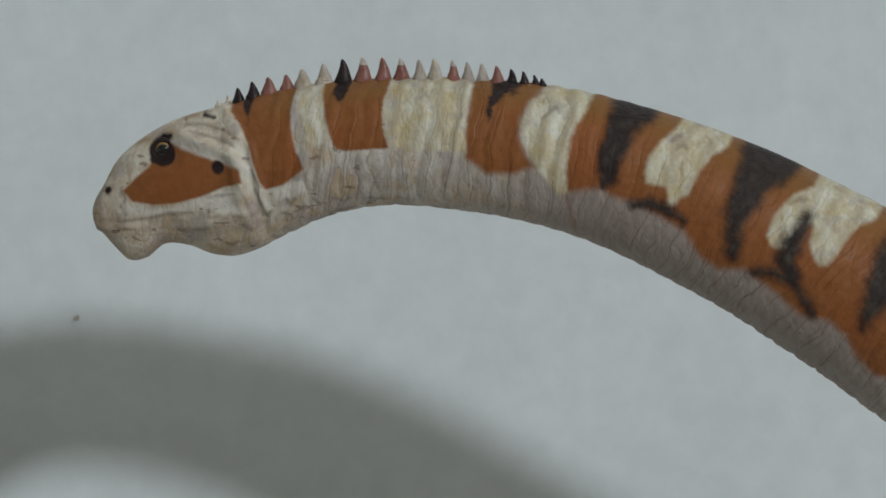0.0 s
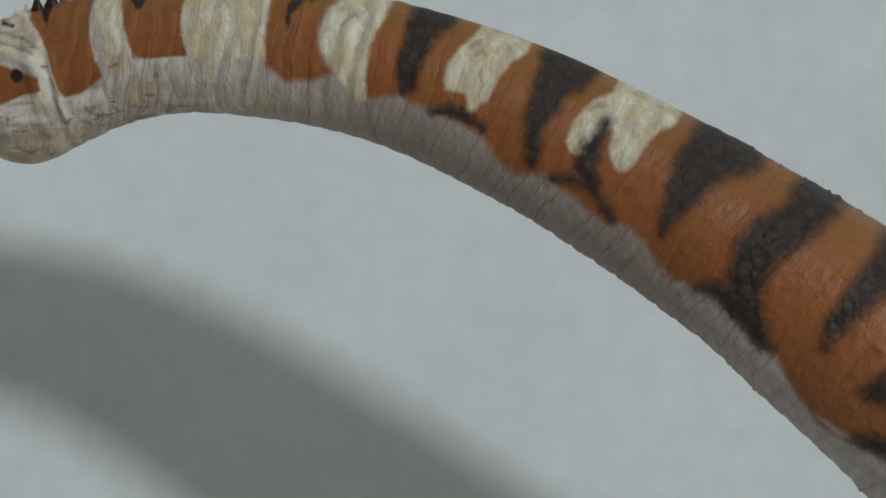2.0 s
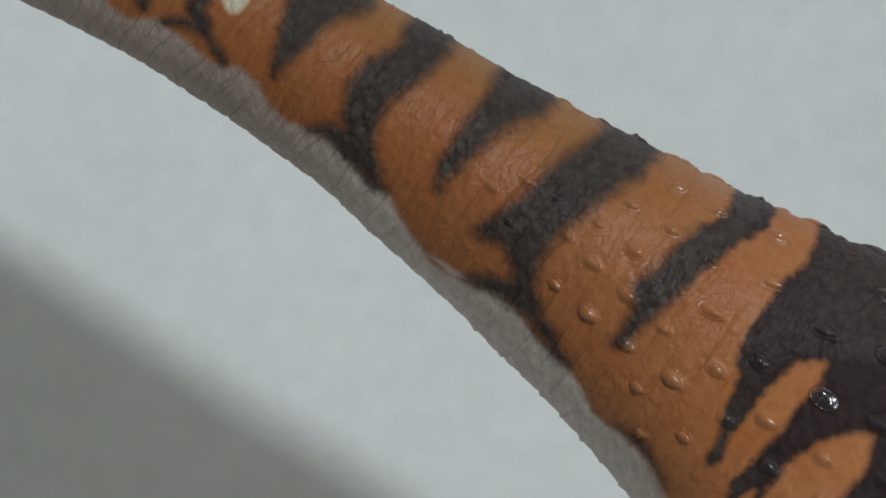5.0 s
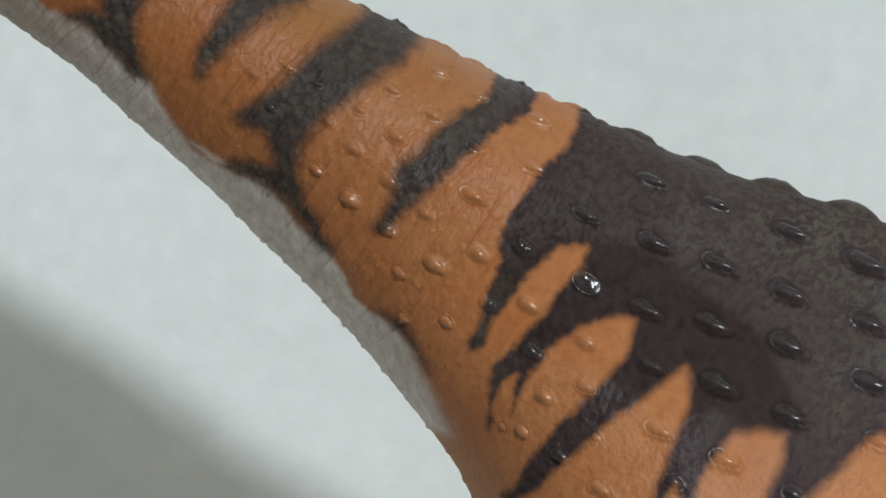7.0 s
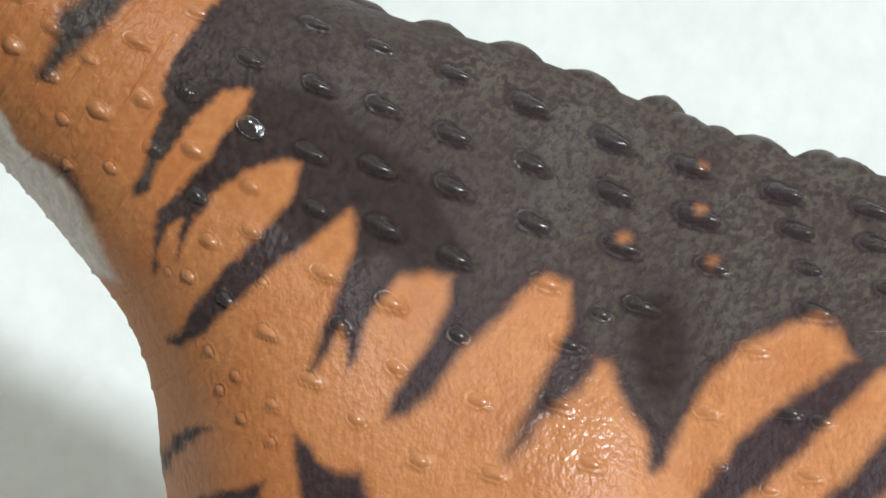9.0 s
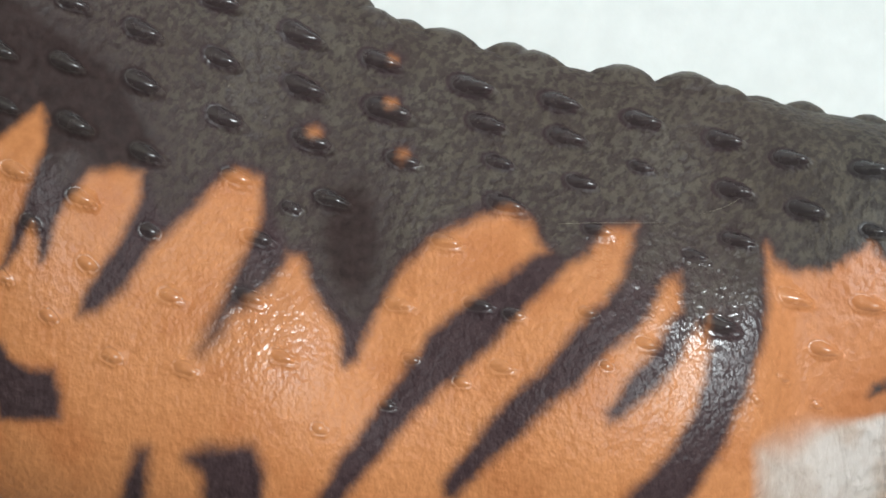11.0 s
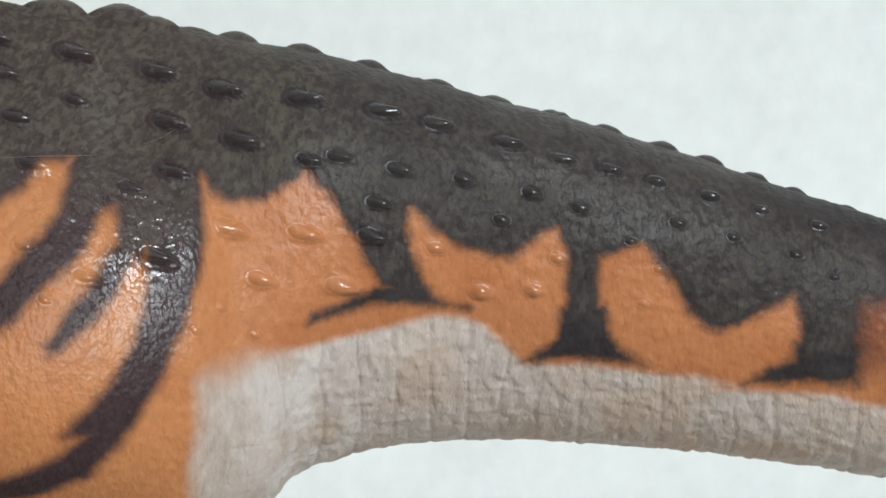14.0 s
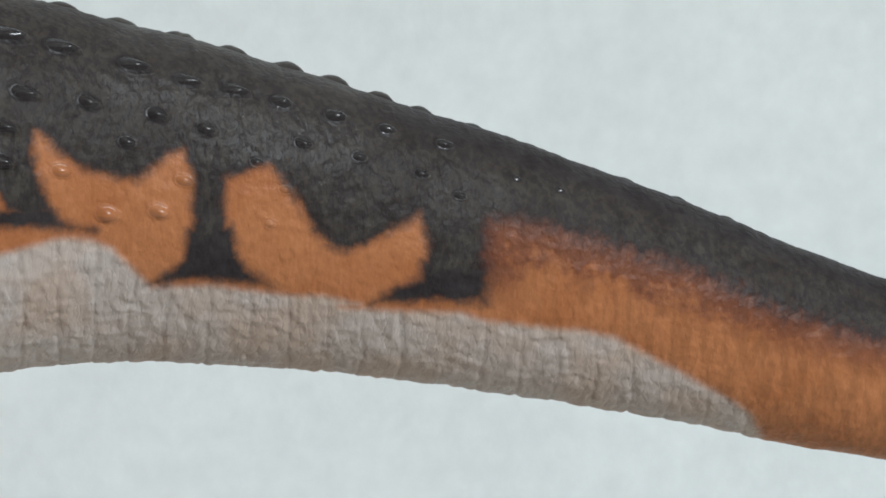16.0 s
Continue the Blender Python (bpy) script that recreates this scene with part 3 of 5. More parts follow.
BUMPS += [(-18.8, 175.5, 7.4), (-18.5, 192.0, 6.0), (-17.9, 183.8, 7.4), (-17.5, 166.5, 7.9), (-16.6, 155.8, 6.7), (-15.6, 146.4, 4.6), (-11.9, 132.8, 4.6), (-6.6, 179.0, 8.3), (-6.6, 171.8, 8.3), (-6.6, 187.6, 7.4), (-5.7, 161.7, 7.4), (-5.7, 150.1, 4.6), (-2.5, 140.8, 5.5), (-0.3, 130.3, 5.5), (5.7, 182.2, 9.2), (6.1, 174.1, 7.9), (6.6, 165.6, 8.3), (8.3, 157.2, 6.9), (10.1, 140.0, 6.9), (11.5, 148.4, 6.9), (15.0, 131.0, 5.5), (17.0, 152.1, 4.6), (19.0, 176.3, 9.2), (19.3, 168.8, 9.2), (20.6, 161.3, 8.8), (21.1, 121.3, 3.7), (23.8, 153.3, 7.4), (31.7, 171.7, 8.3), (32.0, 124.6, 3.7), (33.1, 165.0, 10.2)]
BUMPS += [(34.2, 138.4, 6.0), (35.2, 157.8, 7.4), (35.8, 130.7, 3.7), (41.8, 146.4, 6.7), (43.8, 127.4, 3.7), (46.7, 137.7, 6.5), (46.8, 167.4, 9.2), (49.0, 161.9, 8.3), (50.1, 129.0, 5.5), (50.8, 156.8, 6.5), (51.6, 151.3, 8.3), (52.1, 135.7, 4.6), (61.0, 164.4, 8.3), (61.8, 159.8, 8.3), (63.9, 135.0, 4.6), (64.0, 153.5, 6.9), (66.4, 146.8, 6.7), (66.4, 127.9, 3.2), (72.9, 130.1, 5.5), (74.0, 155.1, 5.5), (74.4, 161.2, 8.3), (81.8, 141.9, 5.5), (85.0, 131.9, 7.6), (87.7, 158.1, 8.3), (88.9, 151.2, 8.1), (89.3, 144.2, 7.4), (90.7, 121.2, 3.0), (95.6, 124.5, 3.3), (97.8, 135.8, 7.2), (98.3, 155.5, 7.9)]
BUMPS += [(100.7, 148.5, 8.1), (101.7, 119.2, 2.8), (102.7, 128.3, 6.3), (109.8, 134.6, 6.8), (111.1, 153.6, 7.9), (111.5, 145.4, 5.5), (115.8, 125.8, 7.2), (116.2, 145.5, 5.7), (121.4, 133.2, 6.5), (122.3, 138.5, 5.5), (124.1, 151.2, 7.6), (126.3, 143.2, 5.7), (131.6, 130.7, 4.2), (133.0, 148.7, 7.2), (136.6, 140.7, 4.4), (139.1, 122.8, 4.8), (143.0, 134.3, 3.7), (144.6, 145.0, 6.7), (147.9, 137.8, 4.4), (147.9, 122.7, 4.4), (152.2, 127.5, 3.7), (153.5, 142.3, 5.7), (156.2, 135.1, 3.9), (161.5, 140.0, 5.7), (164.4, 129.4, 2.8), (166.2, 119.5, 2.8), (168.9, 124.7, 2.8), (169.0, 137.7, 4.8), (172.2, 131.7, 3.7), (177.9, 134.8, 4.8)]
BUMPS += [(181.6, 128.9, 3.2), (186.9, 132.1, 3.9), (192.0, 125.5, 3.2), (196.4, 128.9, 3.9), (198.4, 121.6, 2.8), (208.4, 123.1, 2.0), (216.0, 120.7, 2.0)]
# knobs along the ridge of the back: x, length, height, and whether they stand on it (0), beyond it (-1) or short of it (1)
RIDGE = [(-91.8, 2.2, 0.25, 0), (-81.6, 3.0, 0.5, 0), (-75.4, 2.8, 0.45, 0), (-69.5, 3.6, 0.6, 0), (-63.6, 4.2, 0.55, 0), (-57.2, 4.8, 0.65, 0)]
RIDGE += [(-49.4, 5.2, 0.7, 0), (-41.0, 5.6, 0.9, 0), (-31.0, 6.9, 1.15, 0), (-20.3, 7.5, 1.2, 0), (-8.6, 8.6, 1.5, 0), (3.5, 9.2, 1.6, 0), (15.7, 9.5, 1.4, 0)]
RIDGE += [(27.6, 9.0, 2.7, -1), (31.5, 9.0, 1.2, 1), (37.0, 6.5, 1.5, -1), (43.2, 10.0, 1.8, 0), (53.5, 9.0, 2.3, -1), (57.0, 10.0, 1.6, 0), (71.3, 10.5, 1.9, 0)]
RIDGE += [(82.2, 11.5, 2.3, -1), (87.6, 8.2, 1.3, 1), (94.3, 6.0, 0.6, -1), (101.5, 8.3, 1.1, 0), (112.5, 7.6, 0.9, 0), (123.8, 7.6, 1.0, 0), (134.7, 6.6, 0.6, 0)]
RIDGE += [(144.6, 6.9, 0.7, 0), (154.0, 6.5, 0.6, 0), (163.0, 6.0, 0.6, 0), (171.9, 6.5, 0.9, 0), (179.5, 6.4, 0.8, 0), (187.5, 5.6, 0.75, 0), (194.3, 5.0, 0.55, 0)]
RIDGE += [(203.0, 4.6, 0.35, 0), (228.8, 3.7, 0.3, 0), (237.5, 3.7, 0.3, 0), (246.1, 3.7, 0.3, 0)]
CREST = []
CREST += [[(-242.7, 258.5, 0.28), (-238.6, 258.5, 0.42), (-234.2, 257.3, 0.42), (-230.3, 255.9, 0.42), (-228.1, 254.1, 0.32)],
    [(-233.3, 263.1, 0.37), (-230.3, 260.7, 0.42), (-228.1, 257.6, 0.46), (-226.9, 253.3, 0.51), (-226.0, 249.6, 0.55), (-225.2, 247.5, 0.55)],
    [(-253.8, 242.9, 0.23), (-248.2, 243.3, 0.28), (-242.7, 243.1, 0.28), (-237.7, 244.3, 0.23)],
    [(-238.8, 243.6, 0.28), (-232.8, 246.1, 0.32), (-228.0, 247.6, 0.32)]]
SPINES = [(-234.5, 263.9), (-232.9, 264.7), (-231.3, 266.0), (-228.9, 267.1), (-226.3, 267.9), (-223.3, 268.4), (-220.7, 269.4), (-217.2, 270.3), (-214.0, 271.2), (-210.8, 271.5), (-207.5, 271.6), (-204.5, 271.5), (-201.5, 271.4), (-199.0, 271.6), (-196.0, 271.4), (-193.6, 271.2), (-191.2, 271.0), (-188.8, 270.7), (-186.4, 270.3), (-184.4, 269.9), (-182.6, 269.4), (-181.4, 268.8)]
SEAMS = [[(-49.6, 193.2, 0.14), (-44.8, 196.8, 0.18), (-40.3, 199.4, 0.12)],
         [(-57.9, 202.6, 0.08), (-55.5, 204.6, 0.14), (-52.8, 206.3, 0.14), (-50.6, 207.6, 0.08)],
         [(-65.5, 192.0, 0.06), (-61.0, 197.3, 0.10), (-57.9, 200.0, 0.10), (-54.9, 202.5, 0.06)],
         [(-112.8, 226.0, 0.06), (-108.6, 230.1, 0.12), (-104.0, 233.0, 0.12), (-99.6, 235.6, 0.06)],
         [(-100.2, 214.6, 0.06), (-95.5, 219.6, 0.12), (-90.8, 223.0, 0.12), (-86.0, 225.0, 0.06)]]
EYE_AT = (-242.7, 256.4)
BARE = [(-49.0, 180.6, 8, 8), (-40.9, 181.6, 9, 7), (-31.9, 181.2, 9, 6), (-21.9, 173.7, 9, 6), (26.9, 147.6, 6, 10), (-28.3, 173.2, 8, 6), (-15.6, 169.4, 7, 5), (-10.2, 163.2, 6, 5), (-24.6, 167.3, 6, 6), (-35.4, 175.9, 7, 6)]


# ---- relief and paint of the figurine ----
def lattice_noise(x, y, seed):
    """Smooth noise from -1 to 1 on a plane, one cell a unit."""
    tab = np.random.RandomState(seed).rand(256, 256) * 2 - 1
    xi, yi = np.floor(x).astype(int), np.floor(y).astype(int)
    fx, fy = x - xi, y - yi
    fx, fy = fx * fx * (3 - 2 * fx), fy * fy * (3 - 2 * fy)
    a, b = tab[xi & 255, yi & 255], tab[(xi + 1) & 255, yi & 255]
    c, d = tab[xi & 255, (yi + 1) & 255], tab[(xi + 1) & 255, (yi + 1) & 255]
    return (a * (1 - fx) + b * fx) * (1 - fy) + (c * (1 - fx) + d * fx) * fy


def step(lo, hi, v):
    t = np.clip((v - lo) / (hi - lo), 0, 1)
    return t * t * (3 - 2 * t)


def region(shape, x, z):
    """Signed distance to a closed outline in side view, positive inside, -9 where far away."""
    p = np.array(shape)
    out = np.full(x.shape, -9.0)
    near = (x > p[:, 0].min() - 5) & (x < p[:, 0].max() + 5) & (z > p[:, 1].min() - 5) & (z < p[:, 1].max() + 5)
    a, b = x[near], z[near]
    best, inside = np.full(a.shape, 1e9), np.zeros(a.shape, bool)
    for (x0, z0), (x1, z1) in zip(p, np.roll(p, -1, 0)):
        dx, dz = x1 - x0, z1 - z0
        t = np.clip(((a - x0) * dx + (b - z0) * dz) / max(dx * dx + dz * dz, 1e-9), 0, 1)
        best = np.minimum(best, (a - x0 - t * dx) ** 2 + (b - z0 - t * dz) ** 2)
        if z0 != z1:
            inside ^= ((z0 > b) != (z1 > b)) & (a < x0 + (b - z0) * dx / dz)
    out[near] = np.where(inside, 1, -1) * np.sqrt(best)
    return out


def brush(line, x, z):
    """Signed distance to a brush stroke of changing width in side view."""
    p = np.array(line)
    out = np.full(x.shape, -9.0)
    near = (x > p[:, 0].min() - 5) & (x < p[:, 0].max() + 5) & (z > p[:, 1].min() - 5) & (z < p[:, 1].max() + 5)
    a, b = x[near], z[near]
    best = np.full(a.shape, -9.0)
    for (x0, z0, w0), (x1, z1, w1) in zip(p[:-1], p[1:]):
        dx, dz = x1 - x0, z1 - z0
        t = np.clip(((a - x0) * dx + (b - z0) * dz) / max(dx * dx + dz * dz, 1e-9), 0, 1)
        best = np.maximum(best, w0 + (w1 - w0) * t - np.hypot(a - x0 - t * dx, b - z0 - t * dz))
    out[near] = best
    return out


def painted(x, z):
    """The paint layers at points of the side view: millimetres inside (+) or outside (-) each colour."""
    pale = np.max([region(s, x, z) for s in PALE], axis=0)
    for s in PATCHES:
        pale = np.minimum(pale, -region(s, x, z))
    cream = np.max([region(s, x, z) for s in CREAM], axis=0)
    back = np.max([region(s, x, z) for s in DARK], axis=0)
    for s in GAPS:
        back = np.minimum(back, -region(s, x, z))
    bands = np.max([region(s, x, z) for s in FINGERS] + [brush(s, x, z) for s in LINES], axis=0)
    for s in NUBS:
        back = np.minimum(back, -0.1 - brush(s, x, z))
    brown = np.max([brush(s, x, z) for s in BROWN], axis=0)
    ivory = np.max([region(s, x, z) for s in IVORY], axis=0)
    return pale, cream, np.maximum(back, bands), back, brown, ivory


P, PHI, ALONG = body_grid(smooth_rows(HEAD + NECK + TRUNK + TAIL, 2500), 380)
N = grid_normals(P)
X, Z = P[..., 0], P[..., 2]
TOP = int(np.abs(PHI).argmin())
pale, cream, dark, back, brown, ivory = painted(X, Z)

dark = dark + 0.55 * step(-190, -165, X) * step(-58, -75, X) + 0.45 * step(-20, 0, X) * step(100, 85, X)
form = muscles(X, Z, PHI[None, :])
lift = np.zeros(X.shape)

# rings of skin round the neck and under the tail: narrow furrows at uneven steps
S = ALONG[:, None] + 0 * PHI
turn = np.where(PHI > np.pi, 2 * np.pi - PHI, np.abs(PHI))[None, :] + 0 * S
neck = step(-230, -222, X) * step(-30, -100, X)
wander = 1.1 * lattice_noise(S * 0.10, turn * 1.3 + 7, 3) + 0.55 * lattice_noise(S * 0.35, turn * 3.0, 4)
ring = np.where(X < 60, S + wander, X + 0.06 * (Z - 90) + 2.2 * lattice_noise(X * 0.06, Z * 0.05, 5) + 0.5 * lattice_noise(X * 0.2, Z * 0.2, 6))
for pitch, depth in ((2.1, 0.06), (4.3, 0.13)):
    lift -= depth * neck * np.exp(-((((ring / pitch) % 1) - 0.5) / 0.16) ** 2) * (0.3 + 0.7 * step(0.4, 1.6, turn) + 0.3 * step(1.5, 2.0, turn) * step(-170, -130, X))
tail = step(98, 112, X) * step(330, 270, X)
cut = np.exp(-((((ring / 6.3 + 0.5) % 1) - 0.5) / 0.06) ** 2)
lift -= 0.20 * tail * cut * step(-3.0, 1.5, pale)
quilt = lattice_noise(X * 0.85, Z * 0.5, 41) + 0.7 * lattice_noise(X * 0.55 + 9, Z * 1.1, 42)
lift += 0.18 * tail * quilt * (0.35 + 0.65 * step(-2, 1, pale))
# pebbled skin, coarser on the back, and a slight unevenness over all
pebble = lattice_noise(X * 0.95 + 3, Z * 0.95 + S * 0.2, 21) + 0.6 * lattice_noise(X * 1.9, Z * 1.9 + S * 0.3, 22)
lift += (0.05 + 0.12 * step(-130, -105, X) * step(-15, -45, X) * step(-0.8, 0.6, dark)) * pebble * step(-230, -60, X) + 0.03 * pebble * step(-0.5, 1.0, back) * step(-110, -60, X)
lift += 0.25 * lattice_noise(S * 0.11, turn * 2.0, 23) * step(-200, -120, X)
# a few long ridges beside the stripes of the lower neck
slope = (X - 0.82 * Z) / 6.5 + 0.35 * lattice_noise(X * 0.08, Z * 0.08, 31)
fold = np.exp(-((slope % 1 - 0.5) / 0.045) ** 2)
lift += 0.30 * fold * step(-128, -105, X) * step(-38, -55, X) * step(-0.25, 0.2, lattice_noise(X * 0.13, Z * 0.10, 32))
seam = np.max([brush(q, X, Z) for q in SEAMS], axis=0)
lift += 0.32 * step(-0.75, 0.1, seam) * (0.7 + 0.3 * lattice_noise(X * 0.8, Z * 0.8, 71))
# ridges of the skull, and rolls of skin behind the head
crest = np.max([brush(s, X, Z) for s in CREST], axis=0)
lift += 0.50 * step(-1.1, 0.6, crest) * step(-222, -226, X)
lift += 0.18 * step(2.5, 1.7, turn) * np.cos(ring * 2 * np.pi / 3.5) * step(-230, -222, X) * step(-160, -178, X) * (0.6 + 0.4 * lattice_noise(S * 0.2, turn * 2, 61))
P = P + N * (form + lift)[..., None]

# horny knobs: low domes, longer than wide, steeper behind than in front
rise, knob, black, groove = (np.zeros(X.shape) for _ in range(4))


def add_dome(row, col, axis, half, wide, high, point=0.0, crown=1.6, facet=0.0, lean=0.0, flip=1, cut=0.0, dark_front=True, shiny=1.0):
    """A knob on the skin: an oval of half length and relative width, drawn to a point behind, with a flat crown and steep edges."""
    lo, hi = max(row - 70, 0), min(row + 71, X.shape[0])
    turned = np.array((1, flip, 1))
    centre, up = P[row, col] * turned, N[row, col] * turned
    axis = axis - up * (axis @ up)
    axis = axis / np.linalg.norm(axis)
    cross = np.cross(up, axis)
    d = P[lo:hi] - centre
    u, v, h = d @ axis / half, d @ cross / half, d @ up
    w = wide * (1 - point * np.clip(u, -0.5, 1.1))
    q = np.where(u < 0, u * 1.08, u * (1 - 0.12 * (point > 0))) ** 2 + (v / w) ** 2
    ok = (q < 1.6) & (np.abs(h) < half * 1.6)
    full = np.where(ok, np.maximum(0, 1 - q), 0)
    body = np.where(ok, np.maximum(0, 1 - np.maximum(q, 1e-6) ** (crown / 2)), 0)
    # a short skirt lets the foot run out into the skin
    body = 0.96 * body + 0.04 * np.where(ok, np.clip(1.5 - q, 0, 1), 0)
    tilt = np.clip(1 + lean * np.clip(u, -1, 1) + facet * flip * np.clip(v / w, -1, 1), 0.1, 2)
    rise[lo:hi] = np.maximum(rise[lo:hi], body * high * tilt)
    knob[lo:hi] = np.maximum(knob[lo:hi], full * shiny)
    if dark_front:
        black[lo:hi] = np.maximum(black[lo:hi], np.where(ok, step(1.3, 0.6, q), 0) * step(0.9, 0.4, u))
    groove[lo:hi] = np.maximum(groove[lo:hi], np.where(ok, np.exp(-((q - 1.12) / 0.16) ** 2), 0) * step(0.5, -0.3, u) * cut)


def add_knob(cx, cz, length):
    """A knob of the flank and its twin on the far side."""
    row, col = np.unravel_index(((X - cx) ** 2 + (Z - cz) ** 2).argmin(), X.shape)
    if PHI[col] > np.pi or PHI[col] < 0:
        col = int(np.abs(PHI - np.where(PHI[col] < 0, -PHI[col], 2 * np.pi - PHI[col])).argmin())
    lean = radians(34 - 9 * min(max((cx + 60) / 100, 0), 1) - 10 * min(max((cx - 60) / 60, 0), 1))
    axis = np.array((math.cos(lean), 0, -math.sin(lean)))
    small = length < 5
    wet = math.hypot(cx + 39.0, cz - 182.1) < 1
    for flip in (1, -1):
        if wet:
            add_dome(row, col, axis, 3.2, 0.60, 0.7, 0.0, 3.2, 0.0, 0.0, flip)
        elif small:
            add_dome(row, col, axis, length * 0.50, 0.60, length * (0.25 if length > 2.5 else 0.16), 0.15, 1.9, -0.1, 0.35, flip, 0.14)
        else:
            add_dome(row, col, axis, length * 0.50, 0.46, length * 0.19, 0.40, 2.3, -0.30, 0.70, flip, 0.0)


for cx, cz, length in BUMPS:
    add_knob(cx, cz, length)
for cx, length, high, side in RIDGE:
    row = int(np.abs(X[:, TOP] - cx).argmin())
    tip = radians(14.3 + 0.012 * cx)
    fine = int((PHI < 2.0).sum())
    col = int((P[row, :fine, 1] * math.sin(tip) + P[row, :fine, 2] * math.cos(tip)).argmax())
    col = max(col + (-4 if side < 0 else 9 if side else 0), 0)
    sharp = 0.82 if cx > 95 else 1.0
    add_dome(row, col, P[row + 8, col] - P[row - 8, col], length * 0.5 * sharp, 0.58 / sharp, high / sharp, 0.12, 1.9, lean=0.1, dark_front=cx < -45, shiny=0.35)
P = P + N * (rise - groove)[..., None]

# how strongly grey-olive was dragged over the dark paint, and how soft its edge is
dry = step(0.0, 2.5, back) * step(-170, -90, X) * (1 - 0.92 * step(0.05, 0.35, black))
bare = sum(np.exp(-((X - bx) / rx) ** 2 - ((Z - bz) / rz) ** 2) for bx, bz, rx, rz in BARE)
dry *= 1 - np.clip(bare * 1.4, 0, 1) * 0.97
dry = np.maximum(dry, 0.8 * step(0.0, 0.8, dark) * step(-205, -150, X) * step(-42, -58, X))
soft = 0.3 + 0.45 * step(-205, -150, X) + 0.55 * step(-60, 0, X) + 0.1 * step(-25, 0, X) * step(110, 90, X) + 0.9 * step(196, 206, X)
soft += 1.2 * np.exp(-((X - 0) / 16) ** 2 - ((Z - 128) / 12) ** 2)
dry *= np.maximum(0.22 + 0.78 * step(-48, 30, X + 0.5 * (Z - 170)), step(-42, -58, X))
dry *= 1 - 0.5 * step(100, 130, X)
dry *= 1 - 0.85 * step(180, 196, X) * step(0.55, 0.3, turn)
thigh = np.clip(np.exp(-((X - 84) / 8) ** 2 - ((Z - 135) / 8) ** 2) + 0.7 * np.exp(-((X - 70) / 9) ** 2 - ((Z - 142) / 6) ** 2), 0, 1)
dry *= 1 - 0.7 * thigh
gloss = thigh + 0.30 * np.exp(-((X - 77) / 12) ** 2 - ((Z - 123) / 10) ** 2) + 0.8 * np.exp(-((X - 14) / 9) ** 2 - ((Z - 136) / 8) ** 2)
gloss += 0.10 * step(98, 112, X) * step(1.9, 1.4, turn) * (1 - 0.9 * step(186, 198, X)) + 0.05 * step(-135, -110, X) * step(-25, -50, X) * step(2.2, 1.6, turn)
gloss = np.clip(gloss + 0.14 * step(0.1, 0.5, lattice_noise(X * 0.09, Z * 0.09, 51)) * step(-100, -60, X), 0, 1) * (1 - np.clip(bare, 0, 1))
wet = np.exp(-(((X + 39.0) ** 2 + (Z - 181.8) ** 2) / 9.0) ** 2) * step(0.2, 0.5, knob)
gloss = np.maximum(np.maximum(gloss, wet), 0.05 * np.exp(-((dark + 1.0) / 3.0) ** 2) * step(194, 204, X))
ochre = neck * step(1.0, 0.45, turn)
smooth = np.clip(bare * 1.4, 0, 1) * (1 - wet)
soft += (0.35 + 0.6 * step(-140, -110, X)) * step(-190, -160, X) * step(-50, -70, X)
fade = 0.3 + 0.8 * step(90, 110, X) + 4.5 * np.exp(-((X - 96) / 7) ** 2) + 1.5 * np.exp(-((X + 62) / 10) ** 2) + 0.6 * step(-200, -185, X) * step(-70, -90, X)
rag = 0.25 + 1.0 * step(-226, -205, X) - 0.7 * step(-60, -10, X) + 0.3 * step(-30, 0, X) + 0.4 * step(92, 108, X)

ns, nt = X.shape
verts = [P.reshape(-1, 3)]
layers = {k: [v.reshape(-1)] for k, v in (("pale", pale), ("cream", cream), ("dark", dark), ("dry", dry), ("soft", soft), ("knob", knob), ("brown", brown), ("ivory", ivory), ("ring", ring), ("fade", fade), ("rag", rag), ("gloss", gloss), ("smooth", smooth), ("ochre", ochre), ("horn", black))}
layers["rose"] = [np.full(ns * nt, -1.0)]
idx = np.arange(ns * nt).reshape(ns, nt)
quads = [np.stack([idx[:-1], np.roll(idx, -1, 1)[:-1], np.roll(idx, -1, 1)[1:], idx[1:]], -1).reshape(-1, 4)]
slots = [np.zeros(len(quads[0]), int)]
count = ns * nt


def add_rings(rings, slot=0, **values):
    """A closed skin over rings of points (the last ring may be a point)."""
    global count
    r = np.array(rings, float)
    k, m = r.shape[:2]
    verts.append(r.reshape(-1, 3))
    for name in layers:
        layers[name].append(np.full(k * m, values.get(name, {"soft": 0.2, "fade": 0.2, "rag": 0.2, "dry": 0.0, "knob": 0.0, "ring": 0.0, "gloss": 0.3, "smooth": 0.0, "ochre": 0.0, "horn": 0.0}.get(name, -1.0))))
    i = count + np.arange(k * m).reshape(k, m)
    quads.append(np.stack([i[:-1], np.roll(i, -1, 1)[:-1], np.roll(i, -1, 1)[1:], i[1:]], -1).reshape(-1, 4))
    slots.append(np.full(len(quads[-1]), slot))
    count += k * m


